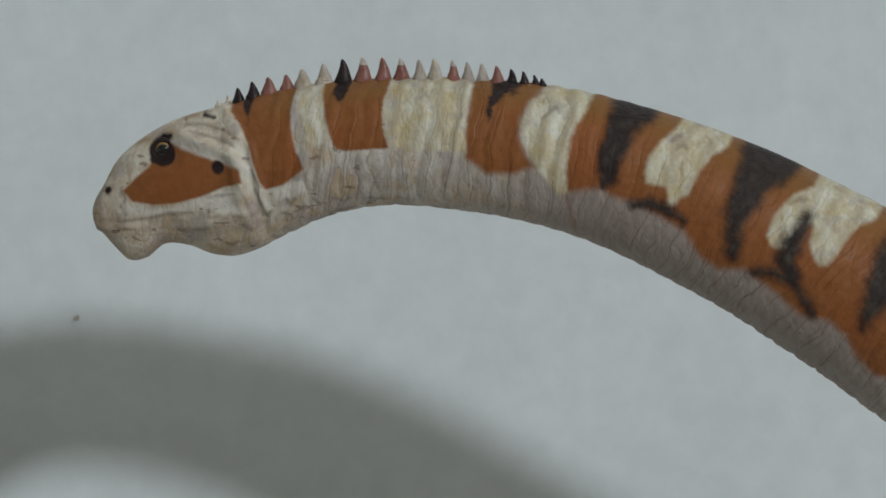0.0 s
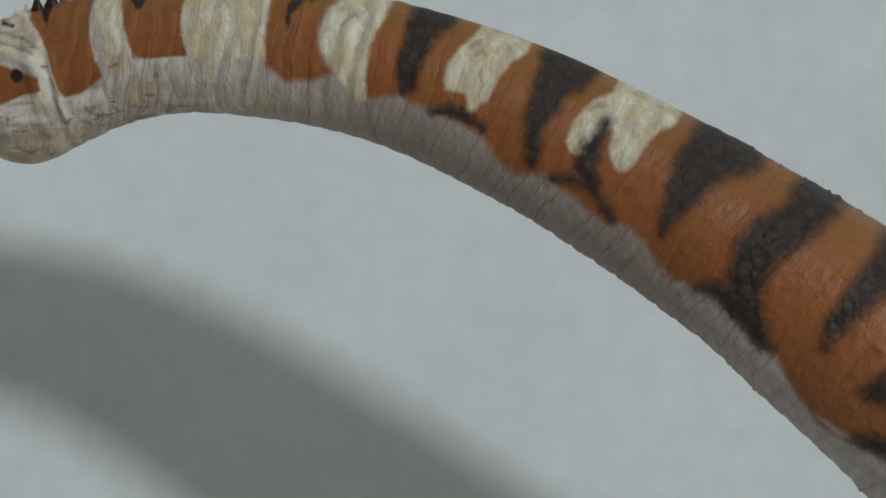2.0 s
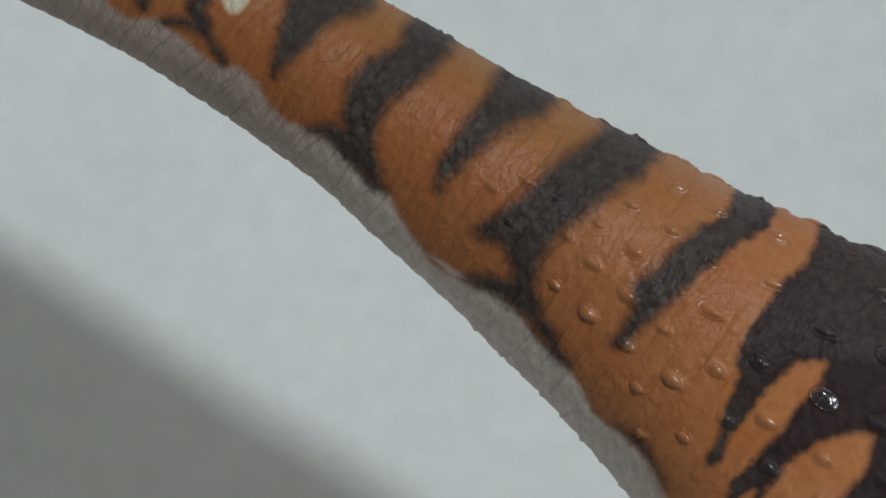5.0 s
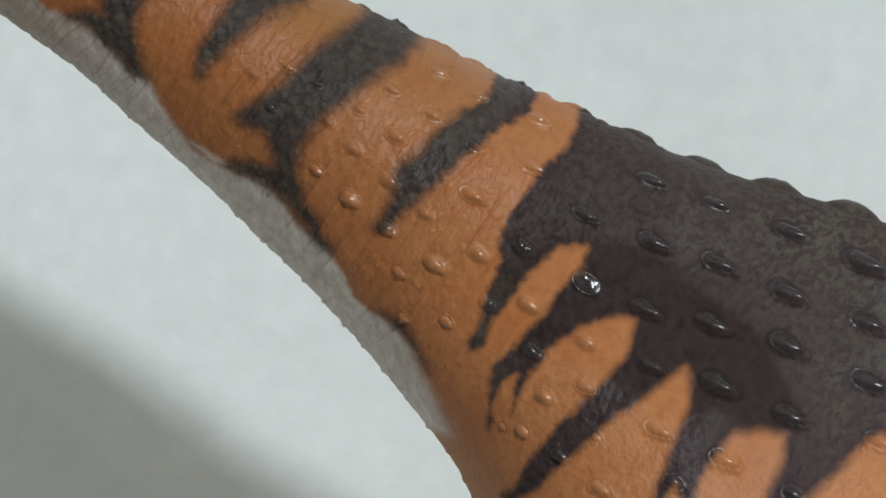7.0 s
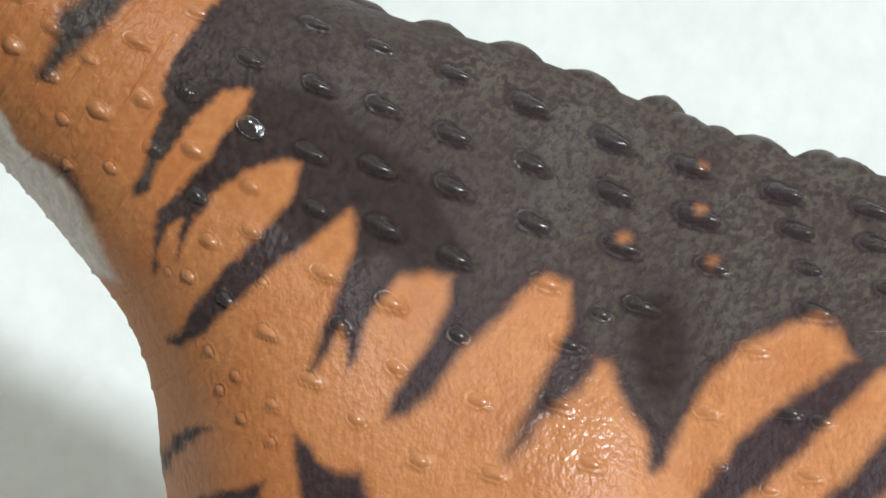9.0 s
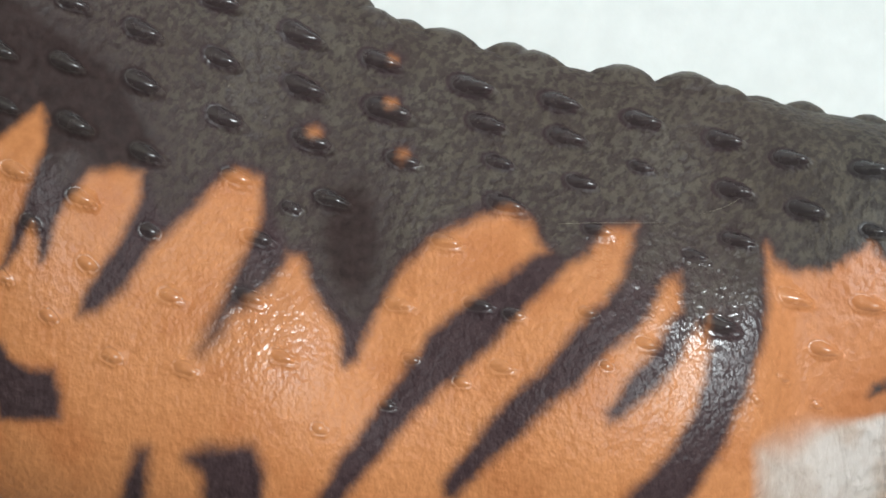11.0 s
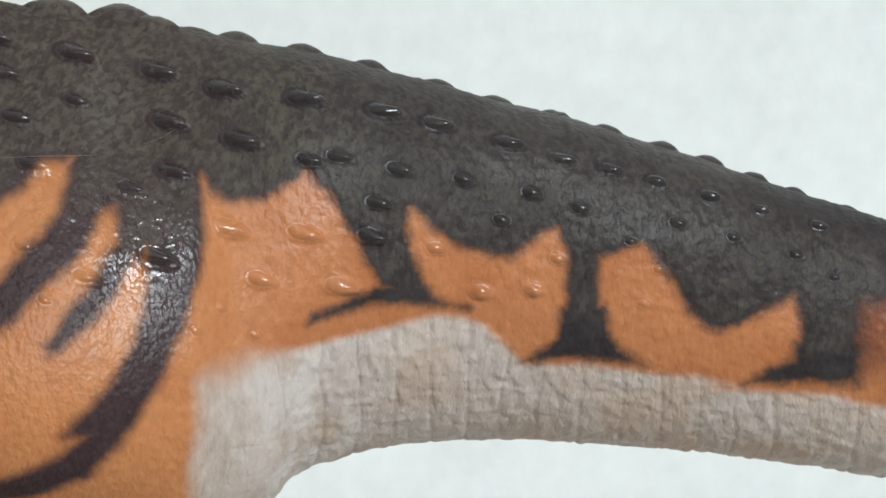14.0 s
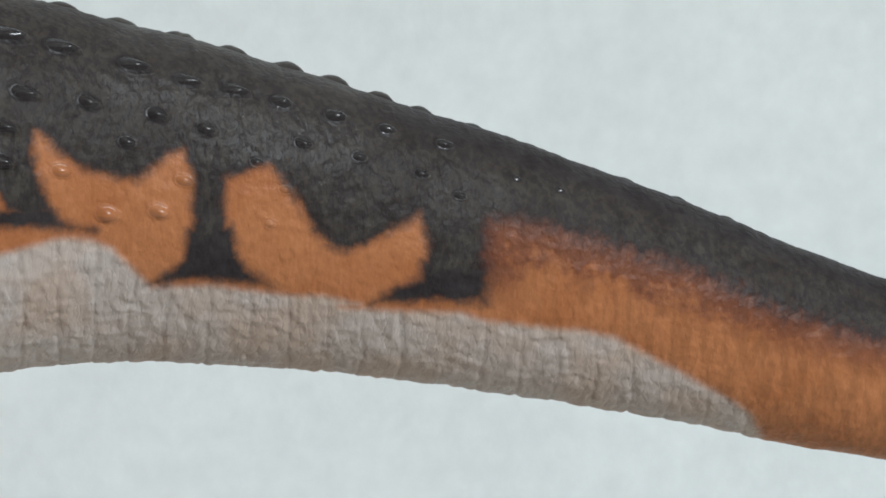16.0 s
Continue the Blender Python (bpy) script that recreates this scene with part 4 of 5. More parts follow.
# spines along the nape: bent cones with the colours of the bands that they stand on
TINTS = "ppddrrwwdmrmwwmwwrdddd"
rng = random.Random(4)
for (tx, tz), tint, after in zip(SPINES, TINTS, SPINES[1:] + [(-179.9, 267.0)]):
    base = np.interp(tx + 0.3, X[:, TOP], Z[:, TOP])
    tall = tz - base + 0.1
    wide = min(1.55, max(0.7, 0.48 * (after[0] - tx)))
    rings = []
    for j, t in enumerate((-0.5, 0.0, 0.22, 0.45, 0.68, 0.86, 0.97, 1.0)):
        r = wide * (0.22 + 0.76 * (1 - max(t, 0)) ** 1.15) * min(1.0, 6.0 * (1.0 - t)) ** 0.5 if t < 1 else 0.02
        ox = 0.25 * (1 - max(t, 0)) + 0.12 * wide * math.sin(3 * max(t, 0)) + rng.uniform(-0.05, 0.05)
        rings.append([(tx + ox + r * math.cos(a), 0.8 * r * math.sin(a), base + tall * t) for a in np.linspace(0, 2 * math.pi, 14, endpoint=False)])
    add_rings(rings, **({"d": {"dark": 2.0}, "r": {"rose": 2.0}, "w": {"pale": 2.0}, "p": {"pale": 2.0}, "m": {"rose": 2.0}}[tint]))
    if tint == "m":
        cap = [[(x + (x - tx) * 0.04, y * 1.04, z + 0.02) for x, y, z in ring_] for ring_ in rings[4:]]
        add_rings(cap, pale=2.0)

# eye: a glossy amber ball with a dark pupil, sunk in its socket
ex, ez = EYE_AT
r0 = np.unravel_index(((X - ex) ** 2 + (Z - ez) ** 2 + (np.sin(PHI) < 0)[None, :] * 1e6).argmin(), X.shape)
for sign in (-1, 1):
    cy = sign * abs(P[r0][1]) * 0.965
    for radius, slot, cover in ((1.62, 1, 1.25), (1.66, 2, 0.72), (1.6, 3, 1.9)):
        rings = []
        for lat in np.linspace(0.0, cover, 9):
            rings.append([(ex + radius * math.sin(lat) * math.cos(a), cy + sign * (radius * math.cos(lat) - 1.0), ez - 0.15 + radius * math.sin(lat) * math.sin(a))
                          for a in np.linspace(0, sign * -2 * math.pi, 20, endpoint=False)])
        if slot != 3:
            add_rings(rings, slot)
        else:
            # the lid: a soft roll round the ball
            roll = []
            for b in np.linspace(0, 2 * math.pi, 9):
                roll.append([(ex + (1.75 + 0.42 * math.cos(b)) * math.cos(a), cy + sign * (-0.25 + 0.5 * math.sin(b)), ez - 0.15 + (1.75 + 0.42 * math.cos(b)) * math.sin(a))
                             for a in np.linspace(0, sign * 2 * math.pi, 28, endpoint=False)])
            add_rings(roll, 0, dark=2.0)

# legs: four columns under the trunk
for lx, ly, r in ((-6.0, 17.0, 15.0), (-2.0, -17.0, 15.0), (76.0, 15.0, 15.0), (72.0, -15.0, 15.0)):
    rings = []
    for t in np.linspace(0, 1, 26):
        z = 100 - (100 + 65.8) * t
        w = r * (1.0 - 0.36 * math.sin(min(t, 0.8) / 0.8 * math.pi / 2) + 0.34 * max(0, t - 0.78) / 0.22) * (0.9 if t == 1 else 1)
        rings.append([(lx + w * math.cos(a) * 1.05 - 3 * math.sin(t * 3), ly + w * math.sin(a), z) for a in np.linspace(0, -2 * math.pi, 40, endpoint=False)])
    rings.append([(lx, ly, -65.8)] * 40)
    add_rings(rings)


def skin_material():
    """Hand-painted vinyl: orange ground, pale belly, cream bands, dark dry-brushed back, under a thin varnish."""
    mat = bpy.data.materials.new("painted_vinyl")
    mat.use_nodes = True
    t = mat.node_tree
    bsdf = t.nodes["Principled BSDF"]
    co = t.nodes.new("ShaderNodeTexCoord")

    def noise_at(scale, detail=3.0, rough=0.5, stretch=None):
        n = node(t, "ShaderNodeTexNoise", Scale=scale, Detail=detail, Roughness=rough)
        if stretch:
            m = t.nodes.new("ShaderNodeMapping")
            m.inputs["Scale"].default_value = stretch
            t.links.new(co.outputs["Object"], m.inputs["Vector"])
            t.links.new(m.outputs["Vector"], n.inputs["Vector"])
        else:
            t.links.new(co.outputs["Object"], n.inputs["Vector"])
        return n.outputs["Fac"]

    def drawn(scale, slant, stretch, detail=2.0, rough=0.5):
        """Noise drawn out along a slant of the side view, in degrees above the x axis."""
        m = t.nodes.new("ShaderNodeMapping")
        m.vector_type = "TEXTURE"
        m.inputs["Rotation"].default_value = (0, radians(-slant), 0)
        m.inputs["Scale"].default_value = (stretch, 1, 1)
        t.links.new(co.outputs["Object"], m.inputs["Vector"])
        n = node(t, "ShaderNodeTexNoise", Scale=scale, Detail=detail, Roughness=rough)
        t.links.new(m.outputs["Vector"], n.inputs["Vector"])
        return n.outputs["Fac"]

    def math_node(op, a, b=None, c=None):
        n = node(t, "ShaderNodeMath", op=op)
        for k, v in enumerate((a, b, c)):
            if v is None:
                continue
            if isinstance(v, (int, float)):
                n.inputs[k].default_value = v
            else:
                t.links.new(v, n.inputs[k])
        return n.outputs[0]

    def attr(name):
        n = t.nodes.new("ShaderNodeAttribute")
        n.attribute_name = name
        return n.outputs["Fac"]

    def mask(value, width):
        """0 outside, 1 inside, with an edge of the given half width."""
        v = math_node("MULTIPLY_ADD", math_node("DIVIDE", value, width), 0.5, 0.5)
        n = t.nodes.new("ShaderNodeMapRange")
        n.interpolation_type = "SMOOTHSTEP"
        t.links.new(v, n.inputs["Value"])
        return n.outputs["Result"]

    def ramp(fac, *stops):
        n = t.nodes.new("ShaderNodeValToRGB")
        while len(n.color_ramp.elements) < len(stops):
            n.color_ramp.elements.new(0.5)
        for e, (pos, col) in zip(n.color_ramp.elements, stops):
            e.position, e.color = pos, (*col, 1)
        t.links.new(fac, n.inputs["Fac"])
        return n.outputs["Color"]

    def mix(fac, a, b):
        n = t.nodes.new("ShaderNodeMix")
        n.data_type = "RGBA"
        if isinstance(fac, (int, float)):
            n.inputs["Factor"].default_value = fac
        else:
            t.links.new(fac, n.inputs["Factor"])
        for sock, v in ((n.inputs[6], a), (n.inputs[7], b)):
            if isinstance(v, tuple):
                sock.default_value = (*v, 1)
            else:
                t.links.new(v, sock)
        return n.outputs[2]

    fine, mid, wide, low = noise_at(2600, 3.0, 0.6), noise_at(620, 4.0, 0.6), noise_at(85, 3.0), noise_at(260, 3.0, 0.6)
    # crinkles: thin raised lines that wander over the hide
    crinkle = math_node("ABSOLUTE", math_node("SUBTRACT", noise_at(330, 3.0, 0.55, (0.8, 1.0, 1.15)), 0.5))
    crease = math_node("ABSOLUTE", math_node("SUBTRACT", noise_at(210, 2.0, 0.5, (1.5, 1.0, 0.6)), 0.5))
    # pebbly skin cells
    cells = node(t, "ShaderNodeTexVoronoi", Scale=820.0)
    warp = t.nodes.new("ShaderNodeVectorMath")
    warp.operation = "MULTIPLY_ADD"
    grain = node(t, "ShaderNodeTexNoise", Scale=500.0, Detail=2.0)
    t.links.new(co.outputs["Object"], grain.inputs["Vector"])
    t.links.new(grain.outputs["Color"], warp.inputs[0])
    warp.inputs[1].default_value = (0.0013, 0.0013, 0.0013)
    t.links.new(co.outputs["Object"], warp.inputs[2])
    t.links.new(warp.outputs[0], cells.inputs["Vector"])
    cell = cells.outputs["Distance"]
    plate = node(t, "ShaderNodeTexVoronoi", Scale=500.0)
    t.links.new(warp.outputs[0], plate.inputs["Vector"])

    # wrinkles of the back and tail, and folds beside the stripes of the neck
    strokes_back, strokes_tail = drawn(880, 50, 2.6, 2.0, 0.55), drawn(880, 80, 2.2, 2.0, 0.55)
    folds = math_node("ABSOLUTE", math_node("SUBTRACT", drawn(470, 50, 10.0, 1.0), 0.5))

    # leathery network of creases, drawn out along the body's slope
    def leather(scale, stretch):
        m = t.nodes.new("ShaderNodeMapping")
        m.inputs["Scale"].default_value = stretch
        t.links.new(warp.outputs[0], m.inputs["Vector"])
        n = node(t, "ShaderNodeTexVoronoi", Scale=scale)
        n.feature = "DISTANCE_TO_EDGE"
        t.links.new(m.outputs["Vector"], n.inputs["Vector"])
        return math_node("MINIMUM", n.outputs["Distance"], 0.16)
    hide, pleat = leather(640.0, (1.0, 0.7, 0.8)), leather(480.0, (1.5, 0.7, 0.5))

    sep = t.nodes.new("ShaderNodeSeparateXYZ")
    t.links.new(co.outputs["Object"], sep.inputs[0])

    def between(x0, x1):
        n = t.nodes.new("ShaderNodeMapRange")
        n.interpolation_type = "SMOOTHSTEP"
        n.inputs["From Min"].default_value, n.inputs["From Max"].default_value = x0, x1
        t.links.new(sep.outputs["X"], n.inputs["Value"])
        return n.outputs["Result"]

    on_body, on_head, on_neck, on_tail = between(-0.13, 0.035), between(-0.214, -0.232), between(-0.08, -0.14), between(0.085, 0.115)

    strokes = math_node("ADD", math_node("MULTIPLY", strokes_back, math_node("SUBTRACT", 1.0, on_tail)), math_node("MULTIPLY", strokes_tail, on_tail))

    # furrows round the neck, broken here and there
    ring = attr("ring")
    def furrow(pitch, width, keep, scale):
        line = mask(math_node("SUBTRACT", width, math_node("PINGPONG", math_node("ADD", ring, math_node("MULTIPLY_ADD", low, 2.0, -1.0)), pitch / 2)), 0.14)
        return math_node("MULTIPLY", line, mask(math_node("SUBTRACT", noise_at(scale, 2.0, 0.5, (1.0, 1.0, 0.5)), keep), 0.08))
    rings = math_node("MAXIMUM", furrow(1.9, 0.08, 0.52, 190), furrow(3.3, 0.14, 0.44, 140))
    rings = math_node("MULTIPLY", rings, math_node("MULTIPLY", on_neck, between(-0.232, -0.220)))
    seams = math_node("MULTIPLY", furrow(6.3, 0.2, 0.40, 90), on_tail)

    # hand-painted tones; the darker neck orange also carries shade painted over neck and chest
    orange_neck_shaded = ramp(mid, (0.3, (0.25, 0.089, 0.030)), (0.7, (0.325, 0.122, 0.042)))
    orange_body = ramp(mid, (0.3, (0.46, 0.176, 0.069)), (0.7, (0.56, 0.224, 0.091)))
    orange_tail = ramp(mid, (0.3, (0.44, 0.162, 0.066)), (0.7, (0.53, 0.205, 0.088)))
    col = mix(on_tail, mix(on_body, orange_neck_shaded, orange_body), orange_tail)
    col = mix(math_node("MULTIPLY", mask(math_node("SUBTRACT", wide, 0.56), 0.12), 0.35), col, (0.35, 0.10, 0.030))
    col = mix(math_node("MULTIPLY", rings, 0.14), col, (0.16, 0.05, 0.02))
    col = mix(math_node("MULTIPLY", attr("ochre"), math_node("MULTIPLY_ADD", low, 0.9, 0.1)), col, (0.25, 0.125, 0.036))
    # the far tail is duller, streaked downwards
    far_tail = between(0.190, 0.225)
    col = mix(math_node("MULTIPLY", far_tail, math_node("MULTIPLY", mask(math_node("SUBTRACT", noise_at(420, 3.0, 0.6, (1.6, 1.0, 0.4)), 0.5), 0.1), 0.55)), col, (0.30, 0.115, 0.048))

    rag = attr("rag")
    wob = math_node("ADD", math_node("MULTIPLY_ADD", mid, 1.1, -0.55), math_node("MULTIPLY_ADD", fine, 0.5, -0.25))
    wob = math_node("MULTIPLY", wob, rag)
    pale_in = mask(math_node("ADD", attr("pale"), math_node("MULTIPLY", wob, 0.6)), attr("fade"))
    belly = ramp(noise_at(430, 4.0, 0.6, (1.7, 1.0, 0.6)), (0.25, (0.36, 0.265, 0.215)), (0.48, (0.46, 0.362, 0.312)), (0.74, (0.60, 0.505, 0.455)))
    throat = ramp(noise_at(240, 4.0, 0.65, (1.6, 1.0, 0.7)), (0.30, (0.38, 0.285, 0.21)), (0.45, (0.56, 0.485, 0.41)), (0.68, (0.70, 0.64, 0.575)))
    # neck belly mixed darker: shade of the less lit underside put into its colour
    belly = mix(math_node("MULTIPLY", between(-0.09, -0.13), 0.62), belly, (0.300, 0.243, 0.215))
    belly = mix(math_node("MULTIPLY", math_node("MULTIPLY", between(-0.135, -0.10), between(-0.01, -0.04)), 0.7), belly, ramp(noise_at(430, 4.0, 0.6, (1.7, 1.0, 0.6)), (0.3, (0.50, 0.425, 0.40)), (0.7, (0.72, 0.655, 0.63))))
    belly = mix(math_node("MULTIPLY", on_tail, 0.5), belly, ramp(mid, (0.3, (0.47, 0.40, 0.385)), (0.7, (0.62, 0.545, 0.53))))
    pale_col = mix(between(-0.168, -0.205), belly, throat)
    face = ramp(noise_at(200, 4.0, 0.6, (0.7, 1.0, 1.2)), (0.34, (0.38, 0.26, 0.165)), (0.48, (0.62, 0.51, 0.385)), (0.66, (0.78, 0.70, 0.59)))
    pale_col = mix(math_node("MULTIPLY", on_head, 0.9), pale_col, face)
    rosy = math_node("MULTIPLY", mask(math_node("SUBTRACT", wide, 0.52), 0.10), on_tail)
    pale_col = mix(math_node("MULTIPLY", rosy, 0.6), pale_col, (0.50, 0.36, 0.285))
    white = math_node("MULTIPLY", math_node("MULTIPLY", on_tail, between(0.150, 0.105)), mask(math_node("SUBTRACT", noise_at(120, 3.0, 0.6), 0.47), 0.1))
    pale_col = mix(math_node("MULTIPLY", white, 0.7), pale_col, (0.66, 0.60, 0.585))
    mauve = math_node("MULTIPLY", mask(math_node("SUBTRACT", noise_at(230, 4.0, 0.65, (1.3, 1.0, 0.8)), 0.53), 0.07), between(-0.170, -0.205))
    pale_col = mix(math_node("MULTIPLY", mauve, 0.55), pale_col, (0.36, 0.29, 0.275))
    honey = math_node("MULTIPLY", mask(math_node("SUBTRACT", noise_at(160, 4.0, 0.65, (1.2, 1.3, 0.8)), 0.56), 0.06), between(-0.170, -0.205))
    pale_col = mix(math_node("MULTIPLY", honey, 0.5), pale_col, (0.55, 0.37, 0.19))
    fleck = mask(math_node("SUBTRACT", noise_at(520, 2.0, 0.5, (0.8, 1.0, 1.8)), 0.67), 0.02)
    pale_col = mix(math_node("MULTIPLY", math_node("MULTIPLY", fleck, between(-0.196, -0.206)), 0.6), pale_col, (0.18, 0.11, 0.08))
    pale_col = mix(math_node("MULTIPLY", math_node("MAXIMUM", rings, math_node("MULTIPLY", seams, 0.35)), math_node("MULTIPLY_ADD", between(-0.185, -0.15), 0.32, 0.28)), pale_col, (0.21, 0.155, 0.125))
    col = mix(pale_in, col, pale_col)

    cream_in = mask(math_node("ADD", attr("cream"), math_node("MULTIPLY", wob, 0.45)), 0.55)
    cream_col = ramp(noise_at(300, 4.0, 0.65, (1.9, 1.0, 0.55)), (0.30, (0.44, 0.34, 0.21)), (0.44, (0.63, 0.55, 0.40)), (0.66, (0.78, 0.74, 0.63)))
    cream_col = mix(math_node("MULTIPLY", mask(math_node("SUBTRACT", low, 0.52), 0.08), 0.5), cream_col, (0.58, 0.43, 0.20))
    cream_col = mix(math_node("MULTIPLY", mask(math_node("SUBTRACT", noise_at(280, 3.0, 0.6), 0.58), 0.05), 0.45), cream_col, (0.42, 0.36, 0.33))
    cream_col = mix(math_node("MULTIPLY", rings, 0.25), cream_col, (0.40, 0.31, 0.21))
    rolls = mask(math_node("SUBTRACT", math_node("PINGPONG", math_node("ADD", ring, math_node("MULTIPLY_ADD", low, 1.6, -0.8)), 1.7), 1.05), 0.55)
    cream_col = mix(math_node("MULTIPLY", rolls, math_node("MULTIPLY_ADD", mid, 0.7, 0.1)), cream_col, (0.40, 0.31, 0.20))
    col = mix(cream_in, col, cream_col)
    col = mix(math_node("MULTIPLY", mask(math_node("ADD", attr("ivory"), math_node("MULTIPLY", wob, 1.5)), 0.45), 0.8), col, ramp(mid, (0.3, (0.70, 0.62, 0.53)), (0.7, (0.82, 0.77, 0.69))))
    col = mix(math_node("MULTIPLY", mask(math_node("ADD", attr("brown"), math_node("MULTIPLY_ADD", mid, 0.8, -0.4)), 0.4), 0.6), col, (0.20, 0.13, 0.095))

    rose_in = mask(attr("rose"), 0.3)
    col = mix(rose_in, col, ramp(mid, (0.3, (0.22, 0.085, 0.065)), (0.7, (0.34, 0.15, 0.115))))

    dark_edge = math_node("ADD", wob, math_node("MULTIPLY", math_node("MULTIPLY_ADD", low, 2.2, -1.1), rag))
    # red-brown wash between the black and the orange of the tail
    wash = mask(math_node("ADD", math_node("ADD", attr("dark"), 5.5), math_node("MULTIPLY_ADD", math_node("ADD", mid, low), 11.0, -11.0)), 3.5)
    col = mix(math_node("MULTIPLY", wash, math_node("MULTIPLY", math_node("MULTIPLY", between(0.194, 0.203), mask(math_node("SUBTRACT", math_node("MULTIPLY_ADD", sep.outputs["X"], 0.27, sep.outputs["Z"]), 0.161), 0.005)), 0.85)), col, (0.150, 0.048, 0.028))
    dark_edge = math_node("ADD", dark_edge, math_node("MULTIPLY", far_tail, math_node("MULTIPLY_ADD", mid, 4.0, -2.0)))
    dark_in = mask(math_node("ADD", attr("dark"), dark_edge), attr("soft"))
    dark_col = ramp(mid, (0.3, (0.026, 0.0165, 0.016)), (0.7, (0.045, 0.029, 0.028)))
    dark_col = mix(math_node("MULTIPLY", on_body, math_node("SUBTRACT", 1.0, attr("smooth"))), dark_col, ramp(mid, (0.3, (0.038, 0.022, 0.025)), (0.7, (0.064, 0.039, 0.042))))
    dark_col = mix(math_node("MULTIPLY", on_tail, 0.8), dark_col, ramp(low, (0.35, (0.022, 0.020, 0.022)), (0.65, (0.046, 0.043, 0.045))))
    # olive-grey dragged over the wrinkles: short slanting strokes on the back, upright on the tail, scale tops on the bands of the neck
    scales = mask(math_node("SUBTRACT", 0.38, plate.outputs["Distance"]), 0.22)
    on_bands = between(-0.045, -0.062)
    lines = mix(on_bands, mask(math_node("SUBTRACT", strokes, 0.515), 0.075), scales)
    patch = mask(math_node("SUBTRACT", math_node("MULTIPLY_ADD", mid, 0.5, math_node("MULTIPLY", noise_at(240, 4.0, 0.6, (0.7, 1.0, 1.3)), 0.6)), 0.57), 0.13)
    streak = math_node("MULTIPLY_ADD", patch, 0.25, math_node("MULTIPLY", lines, math_node("MULTIPLY_ADD", low, 0.9, 0.1)))
    streak = math_node("MINIMUM", streak, 1.0)
    dry = attr("dry")
    dark_col = mix(math_node("MULTIPLY", dry, 0.55), dark_col, (0.054, 0.045, 0.039))
    dark_col = mix(math_node("MULTIPLY", math_node("MULTIPLY", streak, dry), math_node("MULTIPLY_ADD", on_bands, -0.15, 0.75)), dark_col, ramp(wide, (0.35, (0.100, 0.080, 0.062)), (0.65, (0.140, 0.122, 0.097))))
    dark_col = mix(math_node("MULTIPLY", attr("horn"), 0.5), dark_col, (0.019, 0.015, 0.017))
    col = mix(dark_in, col, dark_col)

    t.links.new(col, bsdf.inputs["Base Color"])
    knobs = mask(math_node("SUBTRACT", attr("knob"), 0.25), 0.2)
    shine = math_node("MAXIMUM", attr("gloss"), math_node("MULTIPLY", knobs, 0.7))
    rough = math_node("SUBTRACT", math_node("MULTIPLY_ADD", mid, 0.20, 0.36), math_node("MULTIPLY", shine, 0.30))
    rough = math_node("ADD", rough, math_node("MULTIPLY", pale_in, 0.10))
    rough = math_node("ADD", rough, math_node("MULTIPLY", math_node("MULTIPLY", streak, dry), 0.18))
    t.links.new(rough, bsdf.inputs["Roughness"])
    t.links.new(math_node("MULTIPLY", math_node("MULTIPLY_ADD", shine, 0.50, 0.18), math_node("SUBTRACT", 1.0, math_node("MAXIMUM", math_node("MULTIPLY", attr("smooth"), math_node("SUBTRACT", 0.85, knobs)), math_node("MULTIPLY", math_node("MULTIPLY", dark_in, math_node("SUBTRACT", 1.0, shine)), 0.6)))), bsdf.inputs["Specular IOR Level"])

    ridge = math_node("MULTIPLY", math_node("MINIMUM", crinkle, 0.09), -6.0)
    weave = math_node("MULTIPLY", math_node("MINIMUM", crease, 0.08), 7.0)
    height = math_node("ADD", math_node("MULTIPLY", cell, 0.35), math_node("ADD", math_node("MULTIPLY", mid, 0.9), math_node("MULTIPLY", fine, 0.25)))
    height = math_node("ADD", height, math_node("MULTIPLY", ridge, math_node("MULTIPLY_ADD", dark_in, 0.1, 0.05)))
    height = math_node("ADD", height, math_node("MULTIPLY", weave, math_node("MULTIPLY_ADD", on_tail, 0.4, 0.1)))
    height = math_node("ADD", height, math_node("MULTIPLY", strokes, math_node("MULTIPLY", math_node("MULTIPLY_ADD", attr("dry"), 0.7, 0.3), math_node("MULTIPLY_ADD", dark_in, 3.0, 0.2))))
    height = math_node("ADD", height, math_node("MULTIPLY", drawn(900, 55, 1.6, 1.5), math_node("MULTIPLY", math_node("MULTIPLY", between(-0.15, -0.12), between(0.0, -0.03)), 2.0)))
    low_neck = math_node("MULTIPLY", between(-0.135, -0.110), between(-0.035, -0.050))
    height = math_node("ADD", height, math_node("MULTIPLY", mask(math_node("SUBTRACT", 0.012, folds), 0.022), math_node("MULTIPLY", low_neck, 0.8)))
    height = math_node("ADD", height, math_node("MULTIPLY", scales, math_node("MULTIPLY", math_node("MULTIPLY", dark_in, on_bands), 0.8)))
    height = math_node("ADD", height, math_node("MULTIPLY", hide, math_node("MULTIPLY", math_node("MULTIPLY", between(-0.15, -0.10), between(-0.02, -0.06)), 0.25)))
    height = math_node("ADD", height, math_node("MULTIPLY", pleat, math_node("MULTIPLY", pale_in, 3.0)))
    height = math_node("ADD", height, math_node("MULTIPLY", math_node("MULTIPLY", attr("gloss"), math_node("SUBTRACT", 1.0, knobs)), math_node("MULTIPLY", noise_at(330, 2.0, 0.5, (1.2, 1.0, 0.8)), 4.2)))
    # soft lumps, stretched upright on the flank and tail
    lumps = noise_at(430, 3.0, 0.55, (1.35, 1.0, 0.65))
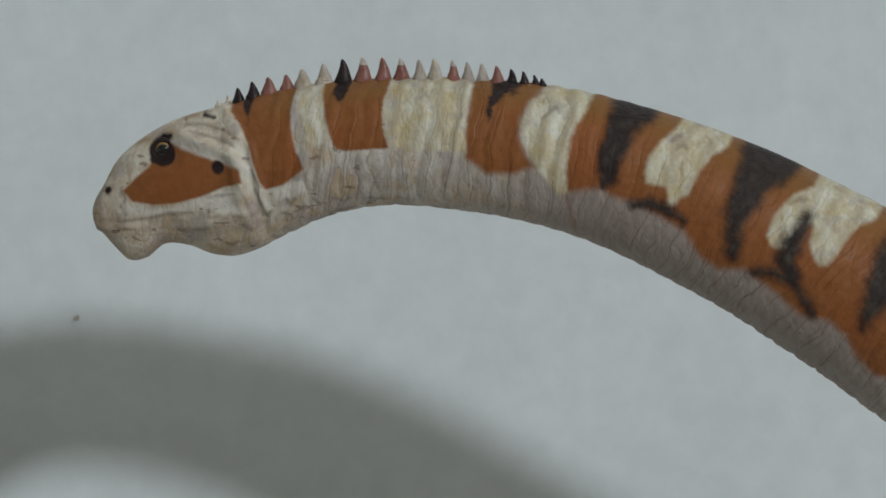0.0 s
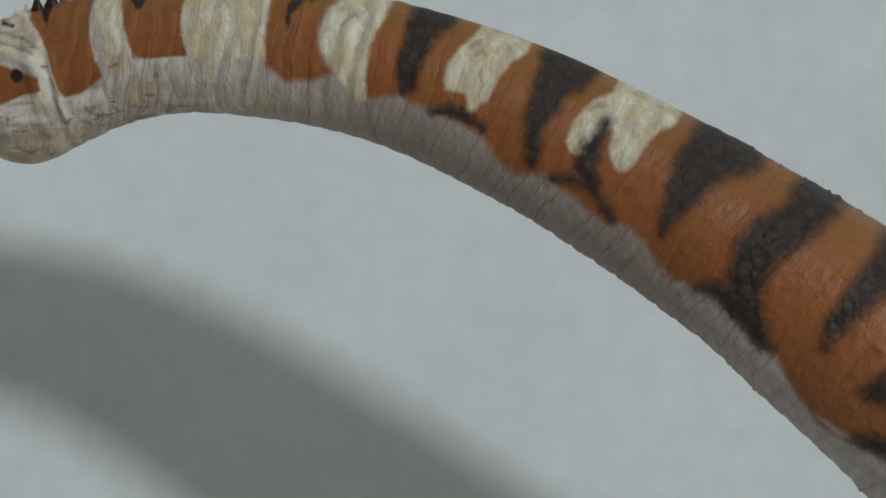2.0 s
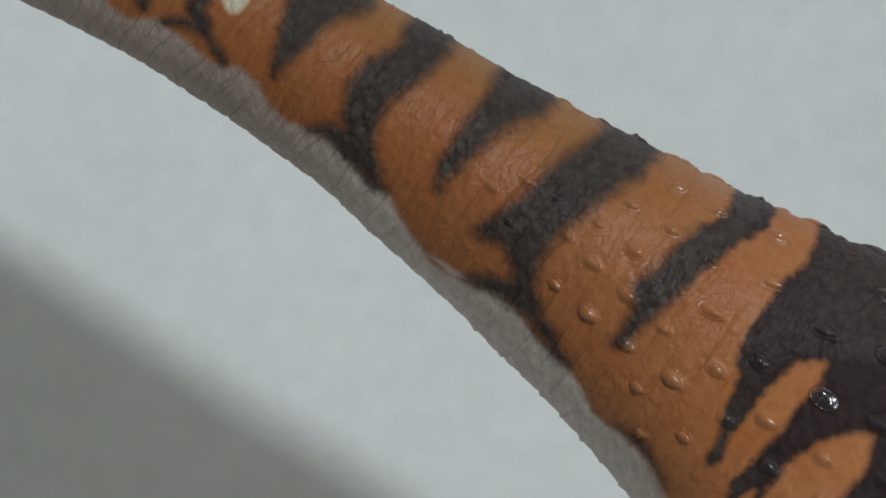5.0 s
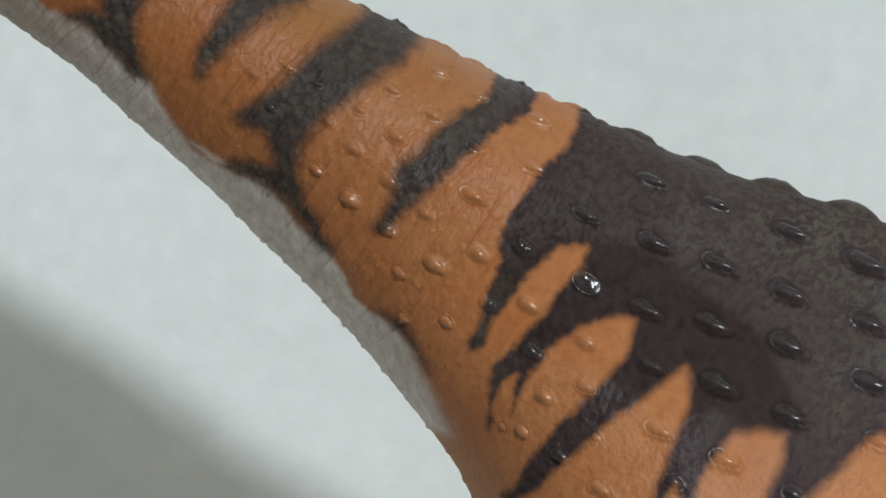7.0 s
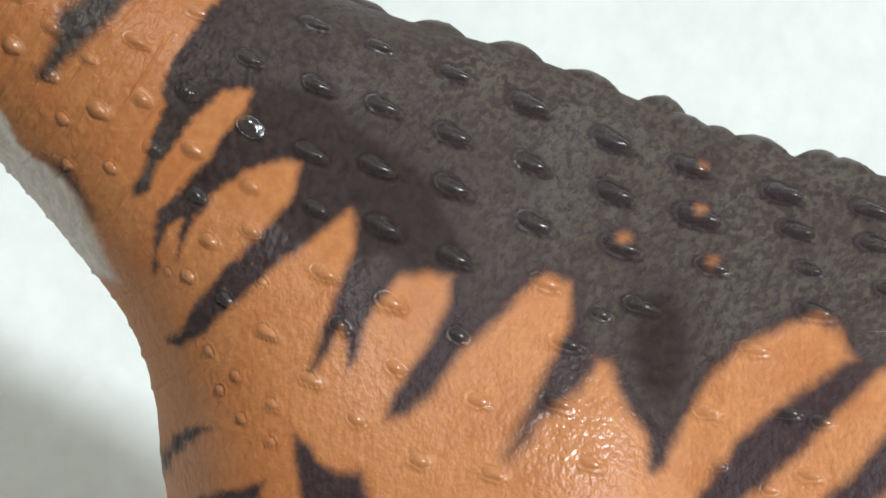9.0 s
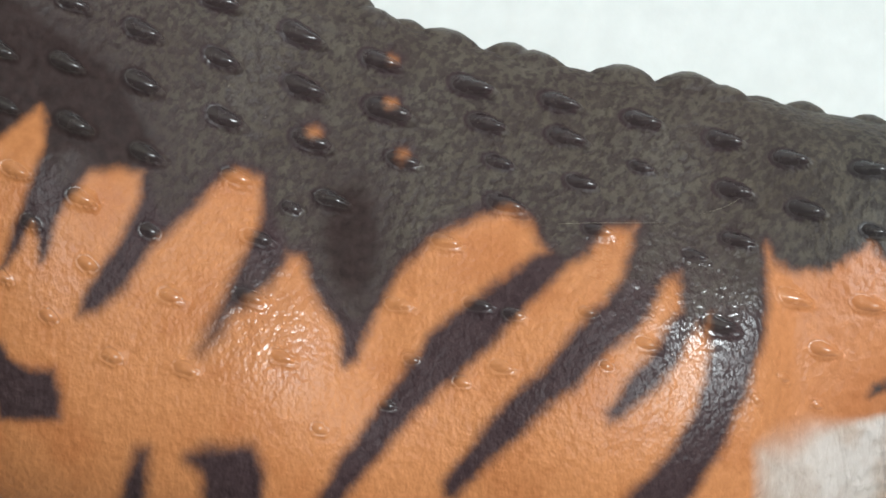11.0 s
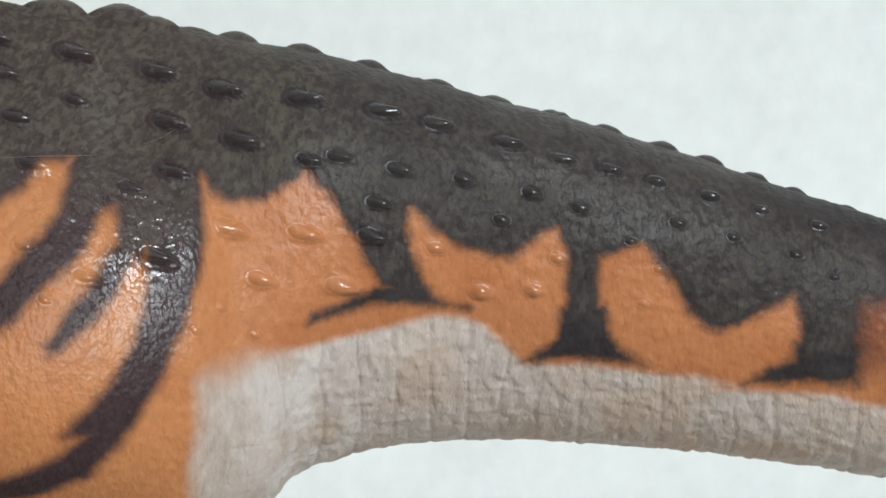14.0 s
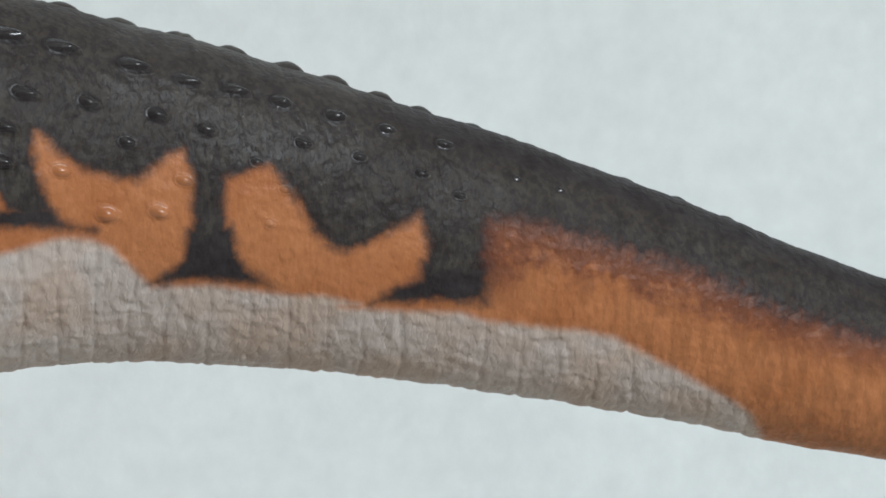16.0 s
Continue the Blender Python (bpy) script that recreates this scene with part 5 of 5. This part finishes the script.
    height = math_node("ADD", height, math_node("MULTIPLY", lumps, math_node("MULTIPLY_ADD", math_node("MULTIPLY", between(-0.14, -0.11), between(-0.01, -0.04)), 0.5, math_node("MULTIPLY_ADD", on_tail, 0.8, 1.2))))
    height = math_node("SUBTRACT", height, math_node("MULTIPLY", rings, 0.7))
    # dimpled skin of the trunk
    height = math_node("ADD", height, math_node("MULTIPLY", noise_at(1000, 1.0, 0.5, (1.2, 1.0, 0.85)), math_node("MULTIPLY", math_node("MULTIPLY_ADD", on_tail, -0.6, 1.0), math_node("MULTIPLY", on_body, 2.2))))
    calm = math_node("SUBTRACT", 1.0, math_node("MULTIPLY", math_node("MAXIMUM", knobs, attr("smooth")), 0.85))
    b = node(t, "ShaderNodeBump", Strength=0.55, Distance=0.0002)
    t.links.new(math_node("MULTIPLY", height, calm), b.inputs["Height"])
    t.links.new(b.outputs["Normal"], bsdf.inputs["Normal"])
    return mat


def gloss_material(name, colour, rough):
    mat = plain_material(name, colour, rough, 0.1, 900.0, 0.0)
    mat.node_tree.nodes["Principled BSDF"].inputs["Coat Weight"].default_value = 0.4
    return mat


def dinosaur_figurine():
    v, q, s = np.concatenate(verts) / 1000, np.concatenate(quads), np.concatenate(slots)
    me = bpy.data.meshes.new("dinosaur_figurine")
    me.vertices.add(len(v))
    me.vertices.foreach_set("co", v.ravel())
    me.loops.add(q.size)
    me.loops.foreach_set("vertex_index", q.ravel().astype(np.int32))
    me.polygons.add(len(q))
    me.polygons.foreach_set("loop_start", (np.arange(len(q)) * 4).astype(np.int32))
    me.polygons.foreach_set("material_index", s.astype(np.int32))
    me.update(calc_edges=True)
    for name, parts in layers.items():
        a = me.attributes.new(name, "FLOAT", "POINT")
        a.data.foreach_set("value", np.concatenate(parts).astype(np.float32))
    for mat in (skin_material(), gloss_material("amber_eye", (0.42, 0.26, 0.10), 0.15), gloss_material("black_pupil", (0.012, 0.011, 0.011), 0.12)):
        me.materials.append(mat)
    me.shade_smooth()
    return tagged(new("dinosaur_figurine", me), "hand-painted orange long-necked toy dinosaur with black stripes and pale belly", "figurine")


dinosaur_figurine()


def thread(name, points, radius, material, label, category, parent=None):
    """A thin hair: a tapered tube along a bent line, in metres."""
    cu = bpy.data.curves.new(name, "CURVE")
    cu.dimensions, cu.bevel_depth, cu.bevel_resolution, cu.use_fill_caps = "3D", radius, 2, True
    sp = cu.splines.new("NURBS")
    sp.points.add(len(points) - 1)
    for i, (pt, co) in enumerate(zip(sp.points, points)):
        pt.co, pt.radius = (*co, 1), 0.5 if i in (0, len(points) - 1) else 1.0
    sp.use_endpoint_u, sp.order_u = True, 3
    cu.materials.append(material)
    ob = new(name, cu)
    ob.parent = parent
    return tagged(ob, label, category)


def on_flank(x, z, off=0.2):
    """The place on the near flank of the figurine at a point of the side view in millimetres, in metres."""
    r, c = np.unravel_index(((X - x) ** 2 + (Z - z) ** 2 + (np.sin(PHI) < 0)[None, :] * 1e6).argmin(), X.shape)
    p = P[r, c] + N[r, c] * off
    return tuple(p / 1000)


def backdrop_stain(x, z):
    """A small brownish smudge on the sheet."""
    bm = bmesh.new()
    rim = []
    for k in range(22):
        a = k * 2 * math.pi / 22
        r = 0.0005 * (1 + 0.35 * noise.noise(Vector((math.cos(a), math.sin(a), 3.3))))
        rim.append(bm.verts.new((x + r * math.cos(a), 0.135 + 0.208 * (x + r * math.cos(a)) - 0.0004, z + 0.8 * r * math.sin(a))))
    low = [bm.verts.new(v.co + Vector((0, 0.004, 0))) for v in rim]
    bm.faces.new(rim)
    for k in range(22):
        bm.faces.new((rim[k], rim[k - 1], low[k - 1], low[k]))
    return mesh_object("stain", bm, stain_brown, bpy.data.objects["backdrop"])


stain_brown = plain_material("brownish_smudge", (0.55, 0.49, 0.43), 0.9, 0.1, 700.0, 0.0)
hair_blond = plain_material("blond_hair", (0.30, 0.26, 0.20), 0.45, 0.05, 500.0, 0.0)
# loose hairs that cling to the figurine
for line in (
        [(93.9, 101.9), (98.6, 101.6), (104.2, 100.3), (109.8, 96.0), (115.3, 91.2)],
        [(60.0, 147.9), (66.4, 147.9), (72.9, 147.2), (77.5, 147.1)],
        [(83.3, 147.9), (86.9, 148.9), (89.7, 149.9), (92.0, 151.1)],
        ):
    thread("loose_hair", [on_flank(x, z) for x, z in line], 0.000025, hair_blond, "thin blond hair clinging to the painted figurine", "hair")
backdrop_stain(-0.2733, 0.2111)
